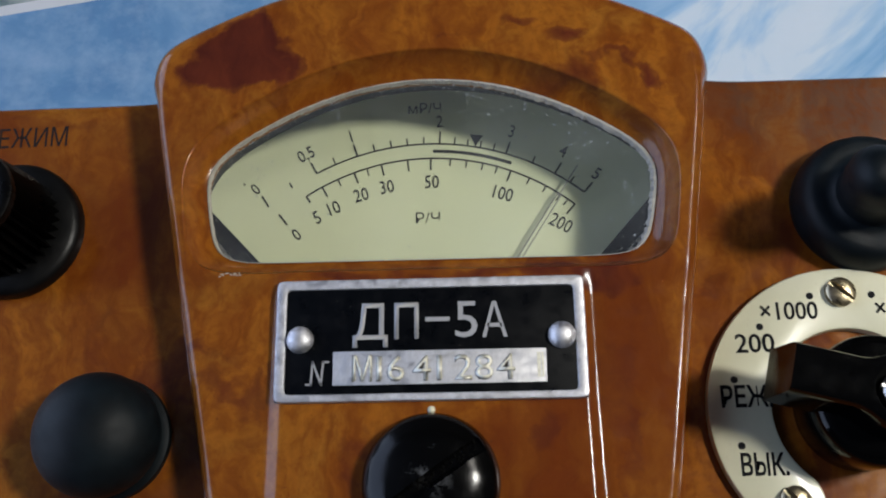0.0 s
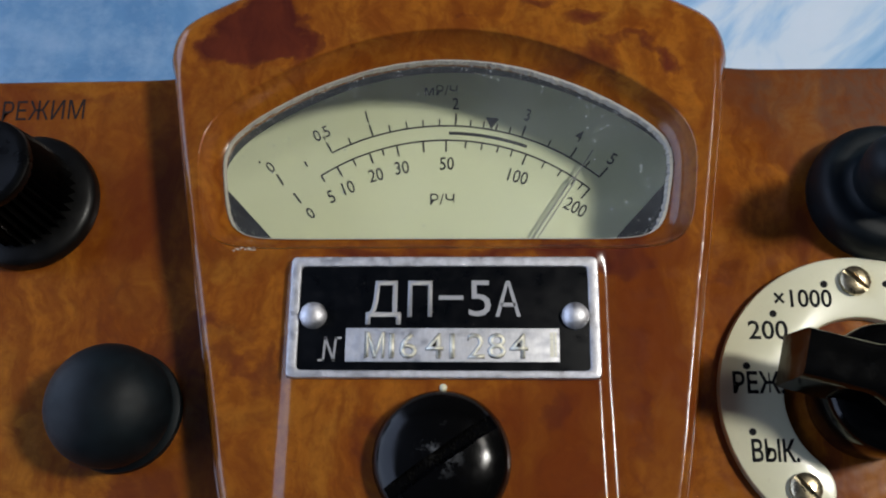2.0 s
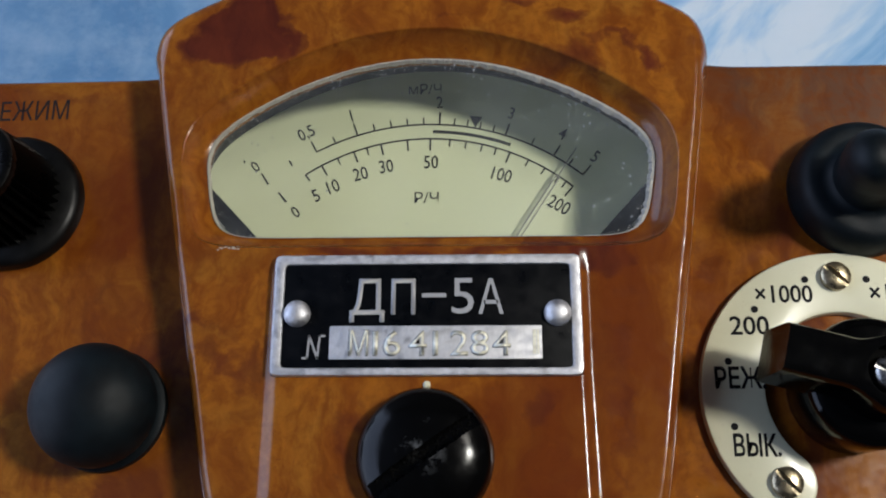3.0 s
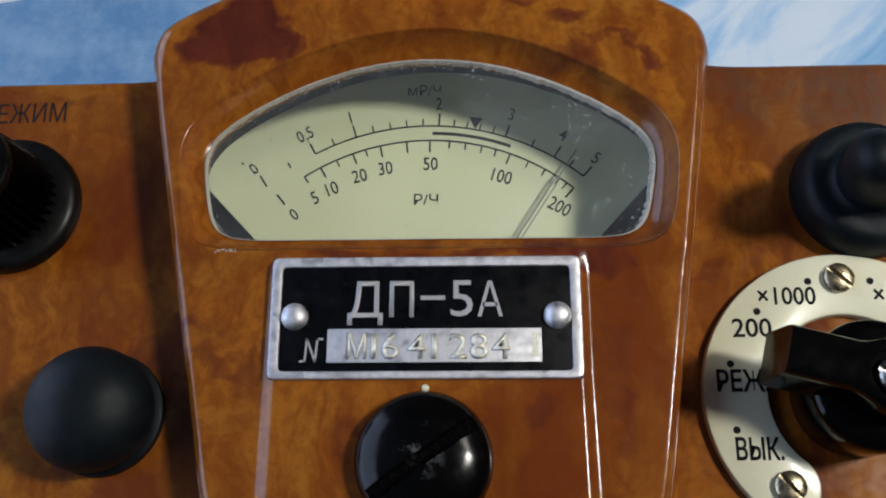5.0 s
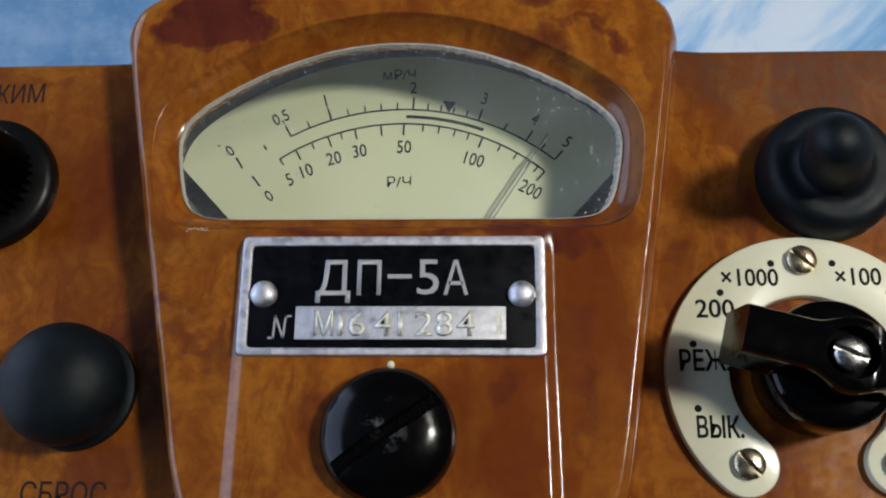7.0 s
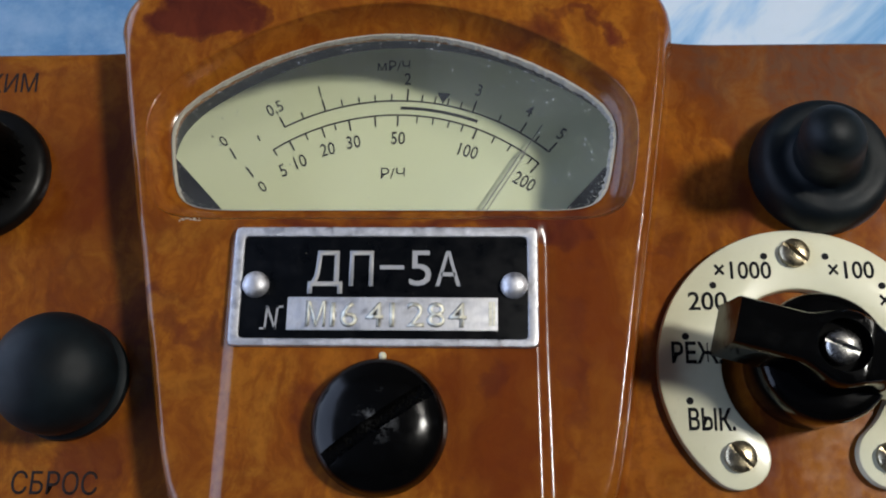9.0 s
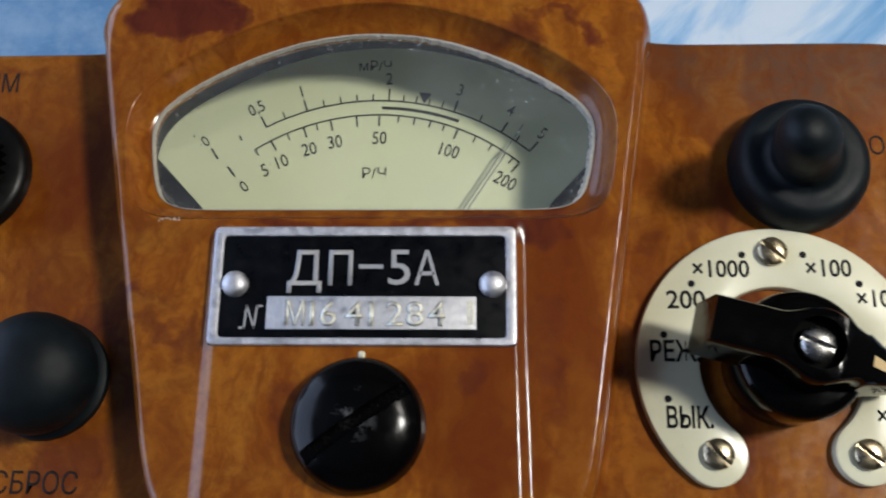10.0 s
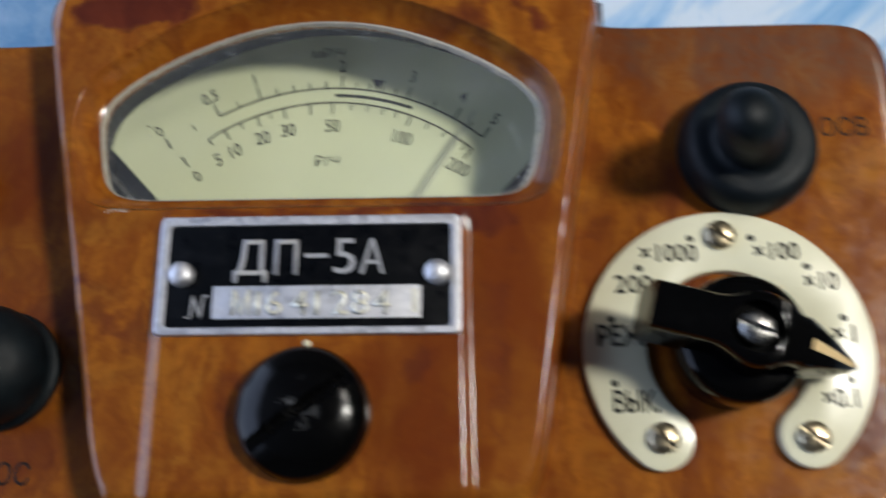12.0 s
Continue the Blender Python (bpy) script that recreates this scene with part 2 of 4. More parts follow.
def glass():
    m = bpy.data.materials.new("clear_glass")
    m.use_nodes = True
    t = m.node_tree
    t.nodes.remove(t.nodes["Principled BSDF"])
    out = t.nodes["Material Output"]
    tr = t.nodes.new("ShaderNodeBsdfTransparent")
    tr.inputs[0].default_value = (0.96, 0.97, 0.96, 1)
    gl = t.nodes.new("ShaderNodeBsdfGlossy")
    gl.inputs["Roughness"].default_value = 0.03
    fr = t.nodes.new("ShaderNodeFresnel")
    fr.inputs[0].default_value = 1.55
    mx = t.nodes.new("ShaderNodeMixShader")
    t.links.new(fr.outputs[0], mx.inputs[0])
    t.links.new(tr.outputs[0], mx.inputs[1])
    t.links.new(gl.outputs[0], mx.inputs[2])
    # thin bluish haze painted in for reflected sky; the same colour serves the specks
    haze_and_dust = t.nodes.new("ShaderNodeBsdfDiffuse")
    haze_and_dust.inputs[0].default_value = (0.70, 0.76, 0.84, 1)
    dusty = t.nodes.new("ShaderNodeMixShader")
    geo = t.nodes.new("ShaderNodeNewGeometry")
    no = t.nodes.new("ShaderNodeTexNoise")
    no.inputs["Scale"].default_value = 90
    no.inputs["Detail"].default_value = 5
    t.links.new(geo.outputs["Position"], no.inputs["Vector"])
    mr = t.nodes.new("ShaderNodeMapRange")
    mr.inputs[1].default_value, mr.inputs[2].default_value = 0.3, 0.7
    mr.inputs[3].default_value, mr.inputs[4].default_value = 0.009, 0.034
    t.links.new(no.outputs["Fac"], mr.inputs[0])
    # loose white specks, thickest where the pane meets its seal
    fleck = t.nodes.new("ShaderNodeTexVoronoi")
    fleck.inputs["Scale"].default_value = 900
    t.links.new(geo.outputs["Position"], fleck.inputs["Vector"])
    chance = t.nodes.new("ShaderNodeSeparateColor")
    t.links.new(fleck.outputs["Color"], chance.inputs[0])
    away = t.nodes.new("ShaderNodeVectorMath")
    away.operation = "MULTIPLY_ADD"
    t.links.new(geo.outputs["Position"], away.inputs[0])
    away.inputs[1].default_value = (1 / 0.035, 1 / 0.030, 0)
    away.inputs[2].default_value = (0.03, -0.47, 0)
    far = t.nodes.new("ShaderNodeVectorMath")
    far.operation = "LENGTH"
    t.links.new(away.outputs[0], far.inputs[0])
    edge = t.nodes.new("ShaderNodeMapRange")
    edge.inputs[1].default_value, edge.inputs[2].default_value = 0.70, 1.15
    edge.inputs[3].default_value, edge.inputs[4].default_value = 0.02, 0.8
    t.links.new(far.outputs["Value"], edge.inputs[0])
    both = t.nodes.new("ShaderNodeMath")
    both.operation = "LESS_THAN"
    t.links.new(chance.outputs[0], both.inputs[0])
    t.links.new(edge.outputs[0], both.inputs[1])
    grain = t.nodes.new("ShaderNodeMapRange")
    grain.inputs[1].default_value, grain.inputs[2].default_value = 0.20, 0.10
    grain.inputs[3].default_value, grain.inputs[4].default_value = 0.0, 0.35
    t.links.new(fleck.outputs["Distance"], grain.inputs[0])
    spot = t.nodes.new("ShaderNodeMath")
    spot.operation = "MULTIPLY"
    t.links.new(both.outputs[0], spot.inputs[0])
    t.links.new(grain.outputs[0], spot.inputs[1])
    cover = t.nodes.new("ShaderNodeMath")
    cover.operation = "ADD"
    t.links.new(mr.outputs[0], cover.inputs[0])
    t.links.new(spot.outputs[0], cover.inputs[1])
    t.links.new(cover.outputs[0], dusty.inputs[0])
    t.links.new(mx.outputs[0], dusty.inputs[1])
    t.links.new(haze_and_dust.outputs[0], dusty.inputs[2])
    t.links.new(dusty.outputs[0], out.inputs[0])
    return m


def plaster(name, col):
    m = mat(name, col, 0.8)
    g = G(m)
    p = g.pos()
    g.base(g.ramp(g.noise(p, 3, 5, 0.6), (0.3, tuple(c * 0.9 for c in col)), (0.7, col)))
    g.bump(g.noise(p, 150, 3), 0.1, 0.002)
    return m


BAKELITE = bakelite()
RESIN = black_resin()
RESIN_WORN = black_resin("worn_black_resin", 0.15, 0.0012, 0.0)
RESIN_MATT = black_resin("matt_black_resin", 0.28, 0.0010, 0.0)
gw = G(RESIN_WORN)
pw = gw.pos()
old = gw.p.inputs["Base Color"].links[0].from_socket
scuff = gw.ramp(gw.noise(pw, 330, 5, 0.72), (0.52, grey(0)), (0.66, grey(0.8)))
near = gw.ramp(gw.vec("DISTANCE", pw, (0.0, -0.0185, 0.0945)), (0.0008, grey(1)), (0.0034, grey(0)))
gw.base(gw.mix(gw.math("MULTIPLY", scuff, near), old, (0.16, 0.165, 0.17)))
RESIN_SKIRT = black_resin("scuffed_black_resin", 0.34, 0.003, 0.0)
RUBBER = rubber()
ALU = metal("dull_aluminium", (0.70, 0.70, 0.73), 0.55, 900, 0.75)
ALU_BRUSHED = metal("scuffed_aluminium_strip", (0.66, 0.66, 0.68), 0.6, 700, 0.8, (1, 0.25, 1))
BRASS = metal("tarnished_brass", (0.62, 0.52, 0.34), 0.3, 800, 0.4)
STEEL = metal("zinc_steel", (0.58, 0.57, 0.54), 0.28, 800, 0.45)
IVORY = ivory()
DIAL = dial_card()
ENAMEL = black_paint()
INK = mat("dial_ink", (0.03, 0.03, 0.028), 0.8, spec=0.2)
RING_INK = mat("ring_ink", (0.006, 0.006, 0.007), 0.8, spec=0.2)
ENGRAVED = mat("engraved_filler", (0.016, 0.010, 0.008), 0.8, spec=0.2)
SILVER_INK = mat("dull_silver_lettering", (0.36, 0.36, 0.37), 0.55, 0.25)
G(SILVER_INK).bump(G(SILVER_INK).noise(G(SILVER_INK).pos(), 1500, 4, 0.6), 0.3, 0.0001)
STAMP = metal("stamped_digits", (0.84, 0.82, 0.70), 0.6, 1500, 0.8)
STAMP_SHADOW = metal("stamped_digit_shadow_metal", (0.46, 0.45, 0.42), 0.6, 1500, 0.7)
SLOT = mat("dark_slot", grey(0.002), 0.9, spec=0.08)
CUP = mat("dark_meter_interior", grey(0.004), 0.6)
PUTTY = mat("pale_sealing_putty", (0.40, 0.38, 0.32), 0.8)
G(PUTTY).bump(G(PUTTY).noise(G(PUTTY).pos(), 1500, 4, 0.7), 0.8, 0.0006)
NEEDLE = mat("grey_needle_paint", (0.27, 0.27, 0.23), 0.5)
CREAM_LINE = mat("cream_pointer_line", (0.62, 0.46, 0.24), 0.45)
DUST = mat("pale_dust", (0.62, 0.60, 0.54), 0.9)
CLOTH = cloth()
GLASS = glass()
WALL = plaster("dim_grey_wall", (0.11, 0.105, 0.10))
CEILING = plaster("dull_white_paint", (0.45, 0.44, 0.42))
CEILING_PAINT = plaster("dim_ceiling_paint", (0.14, 0.14, 0.145))
OPAL = mat("opal_glass", (0.8, 0.8, 0.78), 0.3)
FLOOR = plaster("brown_floor", (0.22, 0.14, 0.08))


# ---- builders (lengths in mm) ----
def part(name, bm, material, parent=None, label="", smooth=True):
    me = bpy.data.meshes.new(name)
    bmesh.ops.recalc_face_normals(bm, faces=bm.faces[:])
    bm.to_mesh(me)
    bm.free()
    return finish(name, me, material, parent, label, smooth)


def finish(name, me, material, parent=None, label="", smooth=True):
    me.transform(Matrix.Scale(0.001, 4))
    me.materials.append(material)
    if smooth:
        me.polygons.foreach_set("use_smooth", [True] * len(me.polygons))
        me.set_sharp_from_angle(angle=radians(38))
    ob = new(name, me)
    if parent:
        ob.parent = parent
    if label:
        tagged(ob, label)
    return ob


def thing(name, label, category, group="", kind=""):
    return tagged(new(name), label, category, group, kind)


def box(bm, x0, x1, y0, y1, z0, z1, bev=0.0, turn=None):
    m = Matrix.Translation(((x0 + x1) / 2, (y0 + y1) / 2, (z0 + z1) / 2)) @ Matrix.Diagonal((x1 - x0, y1 - y0, z1 - z0, 1))
    made = bmesh.ops.create_cube(bm, size=1, matrix=(turn @ m) if turn else m)
    if bev:
        edges = list({e for v in made["verts"] for e in v.link_edges})
        bmesh.ops.bevel(bm, geom=edges, offset=bev, segments=3, affect="EDGES", profile=0.5)
    return bm


def lathe(bm, profile, cx=0.0, cy=0.0, n=64, wave=None):
    """Turns (radius, z) pairs about a vertical axis. wave(angle, z) scales the radius."""
    rings = []
    for r, z in profile:
        if r < 1e-6:
            rings.append([bm.verts.new((cx, cy, z))])
        else:
            ring = []
            for i in range(n):
                a = 2 * math.pi * i / n
                k = wave(i, z) if wave else 1.0
                ring.append(bm.verts.new((cx + r * k * math.cos(a), cy + r * k * math.sin(a), z)))
            rings.append(ring)
    for a, b in zip(rings, rings[1:]):
        for i in range(n):
            j = (i + 1) % n
            if len(a) == 1:
                bm.faces.new((a[0], b[i], b[j]))
            elif len(b) == 1:
                bm.faces.new((a[i], a[j], b[0]))
            else:
                bm.faces.new((a[i], a[j], b[j], b[i]))
    return bm


def smoothstep(a, b, x):
    t = np.clip((np.asarray(x, float) - a) / (b - a), 0, 1)
    return t * t * (3 - 2 * t)


def loop(sides, counts, sigma):
    """A closed outline: each side is a polyline, evenly resampled, then the corners are rounded over sigma samples."""
    pts = []
    for side, n in zip(sides, counts):
        s = np.array(side, float)
        d = np.r_[0, np.cumsum(np.hypot(*np.diff(s, axis=0).T))]
        u = np.linspace(0, d[-1], n, endpoint=False)
        pts.append(np.c_[np.interp(u, d, s[:, 0]), np.interp(u, d, s[:, 1])])
    p = np.vstack(pts)
    k = int(sigma * 3)
    w = np.exp(-0.5 * (np.arange(-k, k + 1) / sigma) ** 2)
    w /= w.sum()
    q = np.vstack([p[-k:], p, p[:k]])
    return np.c_[np.convolve(q[:, 0], w, "valid"), np.convolve(q[:, 1], w, "valid")]


def outward(p):
    t = np.roll(p, -1, 0) - np.roll(p, 1, 0)
    n = np.c_[t[:, 1], -t[:, 0]]
    return n / np.linalg.norm(n, axis=1)[:, None]


def skin(name, rings, material, parent, label="", closed_ends=False):
    """Quads between matching closed rings of (x, y, z)."""
    n = len(rings[0])
    v = np.vstack(rings)
    faces = []
    for k in range(len(rings) - 1):
        a, b = k * n, (k + 1) * n
        for i in range(n):
            j = (i + 1) % n
            faces.append((a + i, a + j, b + j, b + i))
    if closed_ends:
        faces.append(tuple(range((len(rings) - 1) * n, len(rings) * n)))
        faces.append(tuple(range(n - 1, -1, -1)))
    me = bpy.data.meshes.new(name)
    me.from_pydata(v.tolist(), [], faces)
    bm = bmesh.new()
    bm.from_mesh(me)
    bmesh.ops.recalc_face_normals(bm, faces=bm.faces[:])
    bm.to_mesh(me)
    bm.free()
    return finish(name, me, material, parent, label)


def xyz(p, z):
    return np.c_[p, np.full(len(p), z) if np.isscalar(z) else z]


def lettering(name, words, x, y, z, height, material, parent, width=0.0, turn=0.0, heft=0.0, depth=0.06, label=""):
    """Words centred on (x, y), with capitals of that height, squeezed to that width."""
    cu = bpy.data.curves.new(name, "FONT")
    cu.body = words
    cu.size = 1.0
    cu.offset = heft
    cu.resolution_u = 3
    tmp = bpy.data.objects.new(name, cu)
    scene.collection.objects.link(tmp)
    bpy.context.view_layer.update()
    me = bpy.data.meshes.new_from_object(tmp.evaluated_get(bpy.context.evaluated_depsgraph_get()))
    bpy.data.objects.remove(tmp)
    co = np.array([v.co[:] for v in me.vertices])
    lo, hi = co.min(0), co.max(0)
    sy = height / 0.70
    sx = width / (hi[0] - lo[0]) if width else sy * 0.78
    mid = Vector((-(lo[0] + hi[0]) / 2, -0.35, 0))
    me.transform(Matrix.Translation((x, y, z)) @ Matrix.Rotation(radians(turn), 4, "Z") @ Matrix.Diagonal((sx, sy, 1, 1)) @ Matrix.Translation(mid))
    bm = bmesh.new()
    bm.from_mesh(me)
    ext = bmesh.ops.extrude_face_region(bm, geom=bm.faces[:])
    bmesh.ops.translate(bm, verts=[e for e in ext["geom"] if isinstance(e, bmesh.types.BMVert)], vec=(0, 0, depth))
    return part(name, bm, material, parent, label, smooth=False)


def slotted_screw(name, x, y, z, r, h, turn, material, parent, label=""):
    """Round head with a real slot cut across it."""
    bm = bmesh.new()
    n, w, cut = 40, r * 0.17, h * 0.55
    rows = 14
    def top(px, py):
        d = min(1.0, math.hypot(px, py) / r)
        return z + h * (0.35 + 0.65 * math.sqrt(max(0.0, 1 - (d * 0.93) ** 2)))
    for side in (1, -1):
        grid = []
        for i in range(rows + 1):
            s = w + (r - w) * (i / rows)
            half = math.sqrt(max(1e-6, r * r - s * s))
            grid.append([((-half + 2 * half * j / 16), side * s) for j in range(17)])
        vs = [[bm.verts.new((px, py, top(px, py))) for px, py in row] for row in grid]
        for a, b in zip(vs, vs[1:]):
            for j in range(16):
                bm.faces.new((a[j], a[j + 1], b[j + 1], b[j]))
        wall = [bm.verts.new((v.co.x, v.co.y, z + h - cut)) for v in vs[0]]
        for j in range(16):
            bm.faces.new((vs[0][j], vs[0][j + 1], wall[j + 1], wall[j]))
    ring = [(r * math.cos(2 * math.pi * i / n), r * math.sin(2 * math.pi * i / n)) for i in range(n)]
    lo = [bm.verts.new((px, py, z)) for px, py in ring]
    hi = [bm.verts.new((px * 0.998, py * 0.998, min(top(px, py), z + h - cut) if abs(py) < w else top(px, py))) for px, py in ring]
    for i in range(n):
        j = (i + 1) % n
        bm.faces.new((lo[i], lo[j], hi[j], hi[i]))
    box(bm, -r * 0.985, r * 0.985, -w, w, z, z + h - cut)
    bmesh.ops.transform(bm, matrix=Matrix.Translation((x, y, 0)) @ Matrix.Rotation(radians(turn), 4, "Z"), verts=bm.verts[:])
    return part(name, bm, material, parent, label)


def carve(ob, cut):
    """Takes the cutter's shape out of a part for good."""
    cutter = part("cutter", cut, SLOT, None, smooth=False)
    mod = ob.modifiers.new("carve", "BOOLEAN")
    mod.operation, mod.object, mod.solver = "DIFFERENCE", cutter, "EXACT"
    bpy.context.view_layer.update()
    cut_mesh = bpy.data.meshes.new_from_object(ob.evaluated_get(bpy.context.evaluated_depsgraph_get()))
    ob.modifiers.clear()
    cut_mesh.set_sharp_from_angle(angle=radians(38))
    ob.data = cut_mesh
    bpy.data.objects.remove(cutter)


# ---- the room that closes the place ----
def slab(name, x0, x1, y0, y1, z0, z1, material):
    bm = bmesh.new()
    box(bm, x0, x1, y0, y1, z0, z1)
    return tagged(part(name, bm, material, None, "", smooth=False), name.replace("_", " ") + " of the plain painted room", "setting", kind="structure")


X0, X1, Y0, Y1, ZF, ZC = -1500, 2100, -1700, 1900, -830, 1670
slab("floor", X0, X1, Y0, Y1, ZF - 100, ZF, FLOOR)
slab("ceiling", X0 - 100, X1 + 100, Y0 - 100, Y1 + 100, ZC, ZC + 100, CEILING_PAINT)
slab("wall_east", X1, X1 + 100, Y0 - 100, Y1 + 100, ZF, ZC, WALL)
slab("wall_north", X0, X1, Y1, Y1 + 100, ZF, ZC, WALL)
slab("wall_south", X0, X1, Y0 - 100, Y0, ZF, ZC, WALL)
bm = bmesh.new()
box(bm, X0 - 100, X0, Y0 - 100, -900, ZF, ZC)
box(bm, X0 - 100, X0, 1700, Y1 + 100, ZF, ZC)
box(bm, X0 - 100, X0, -900, 1700, ZF, -100)
box(bm, X0 - 100, X0, -900, 1700, 1520, ZC)
tagged(part("wall_west", bm, WALL, None, smooth=False), "wall west of the plain painted room", "setting", kind="structure")

# the cloth lies over a flat support
support = slab("table_slab", -700, 900, -700, 800, GROUND - 30, GROUND - 1.5, FLOOR)


def tablecloth():
    me_n = 90
    xs = np.linspace(-690, 890, me_n)
    ys = np.linspace(-690, 790, me_n)
    v = []
    for y in ys:
        for x in xs:
            h = 0.8 * noise.noise(Vector((x * 0.004, y * 0.004, 0.3))) + 0.3 * noise.noise(Vector((x * 0.015, y * 0.015, 1.3)))
            v.append((x, y, GROUND - 0.6 + max(-0.6, h * 0.5)))
    f = [(j * me_n + i, j * me_n + i + 1, (j + 1) * me_n + i + 1, (j + 1) * me_n + i) for j in range(me_n - 1) for i in range(me_n - 1)]
    me = bpy.data.meshes.new("tablecloth")
    me.from_pydata(v, [], f)
    bm = bmesh.new()
    bm.from_mesh(me)
    bmesh.ops.solidify(bm, geom=bm.faces[:], thickness=0.6)
    bm.to_mesh(me)
    bm.free()
    return tagged(finish("tablecloth", me, CLOTH), "blue printed tablecloth with white cloud wash and border", "tablecloth")


tablecloth()


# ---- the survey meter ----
meter = thing("radiation_meter", "brown marbled bakelite radiation survey meter on a blue cloth", "measuring instrument")

# raised housing with the meter window
def arch(x0, x1, top, k, n=60):
    return [(x, top - k * x * x) for x in np.linspace(x0, x1, n)]


def top_z(x, y):
    """Height of the housing face: window surround, two lower side strips, central tongue."""
    gauge = smoothstep(5.5, 12.0, y)
    strip = 88.35 - 0.25 * smoothstep(5, -30, y)
    left = -21.3 - 0.01 * (-8 - y)
    right = 21.9 + 0.022 * np.clip(-8 - y, 0, 40)
    m = smoothstep(-1.4, 1.0, x - left) * smoothstep(-1.1, 0.9, right - x)
    tongue = strip + (89.15 - strip) * m
    return tongue + (89.1 - tongue) * gauge


COUNTS = [300, 100, 320, 100]
house = loop([
    [(-28.3, -30.5), (31.0, -30.5)],
    [(31.0, -30.5), (42.2, 45.6)],
    arch(42.2, -42.8, 59.0, 0.0074),
    [(-42.8, 45.4), (-28.3, -30.5)]], COUNTS, 9)
bezel = loop([
    [(-34.8, 10.2), (34.8, 10.2)],
    [(34.8, 10.2), (37.2, 29.4)],
    arch(37.2, -37.2, 45.8, 0.0117),
    [(-37.2, 29.4), (-34.8, 10.2)]], COUNTS, 20)
pane = loop([
    [(-32.0, 12.9), (31.8, 12.9)],
    [(31.8, 12.9), (34.6, 28.6)],
    arch(34.6, -34.6, 42.5, 0.0116),
    [(-34.6, 28.6), (-32.0, 12.9)]], COUNTS, 19)
# front panel: slab with rounded corners and edge, open under the housing
PX0, PX1, PY0, PY1 = -86.5, 89.0, -72.0, 43.6
# its edge runs out under the arched top of the housing
panel_loop = loop([
    [(PX0, PY0), (PX1, PY0)],
    [(PX1, PY0), (PX1, PY1 + 0.2), (34, PY1 + 0.05)],
    arch(34, -34, 59.6, 0.0074),
    [(-34, PY1 - 0.85), (PX0, PY1 - 1.2), (PX0, PY0)]], COUNTS, 3.5)
n_ = outward(panel_loop)
case_loop = loop([
    [(PX0 + 3, PY0 + 3), (PX1 - 3, PY0 + 3)], [(PX1 - 3, PY0 + 3), (PX1 - 3, PY1 - 3)],
    [(PX1 - 3, PY1 - 3), (PX0 + 3, PY1 - 4)], [(PX0 + 3, PY1 - 4), (PX0 + 3, PY0 + 3)]], COUNTS, 4)
rings = [xyz(panel_loop + n_ * o, z) for o, z in ((-4, 64), (0.0, 64), (0.0, 78.2), (-0.25, 79.1), (-0.8, 79.75), (-1.7, 80.0), (-3.0, 80.0))]
inside = house - outward(house) * 0.3
rings.append(xyz(inside, 80.0))
rings.append(xyz(inside, 76.0))
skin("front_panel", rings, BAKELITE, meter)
# case below the panel
n_ = outward(case_loop)
rings = [xyz(case_loop - n_ * o, z) for o, z in ((1.5, GROUND), (0.2, GROUND + 1.2), (0.0, GROUND + 3), (0.0, 65.5))]
skin("case", rings, RESIN, meter, "black moulded lower case", closed_ends=True)

hn, bn, pn = outward(house), outward(bezel), outward(pane)
on_panel = 1 - smoothstep(38.5, 42.5, house[:, 1])
# the walls fall more steeply along the flanks
side = 1 - 0.42 * smoothstep(0.6, 0.95, np.abs(hn[:, 0])) * on_panel
rings = [xyz(house + hn * (3.0 * side)[:, None], 60.0)]
for off, flare, z in ((2.9, 1.5, 80.0), (2.9, 0.75, 80.2), (2.75, 0.2, 80.7), (2.55, 0, 81.6), (2.25, 0, 83.4), (1.9, 0, 85.2), (1.5, 0, 86.6),
                      (1.15, 0, 87.4), (0.8, 0, 87.9), (0.5, 0, 88.22), (0.2, 0, 88.48), (-0.1, 0, 88.7), (-0.45, 0, 88.88), (-0.8, 0, 89.02), (-1.15, 0, 89.1)):
    p = house + hn * ((off + flare * on_panel) * side)[:, None]
    t = top_z(*(house - hn * 1.15).T)
    rings.append(xyz(p, Z0 + (z - Z0) * (t - Z0) / 9.1))
inner, outer = bezel + bn * 0.4, house - hn * 1.15
for u in np.linspace(0, 1, 64)[1:]:
    p = outer + (inner - outer) * u
    rings.append(xyz(p, top_z(*p.T)))
# lip and sloping throat of the window
base_z = rings[-1][:, 2]
for u, dz in ((0.30, 0.0), (0.12, 0.05), (0.0, 0.2), (-0.05, 0.4)):
    p = bezel + bn * u
    rings.append(xyz(p, base_z - dz))
for u in (0.06, 0.14, 0.24, 0.36, 0.5, 0.65, 0.82, 1.0):
    p = bezel + (pane - bezel) * u
    sink = 0.35 * u + 0.65 * (1 - (1 - u) ** 2.4)
    rings.append(xyz(p, (base_z - 0.4) * (1 - sink) + 85.0 * sink))
rings.append(xyz(pane, 83.2))
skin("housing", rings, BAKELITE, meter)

# sealing putty, uneven, along the pane
def wobble(n, seed, amp, knots=140):
    r = np.random.RandomState(seed).rand(knots)
    return amp * np.interp(np.arange(n) / n * knots, np.arange(knots + 1), np.r_[r, r[:1]])


npts = len(pane)
w1, w2 = wobble(npts, 3, 0.45, 420), wobble(npts, 5, 0.40, 300)
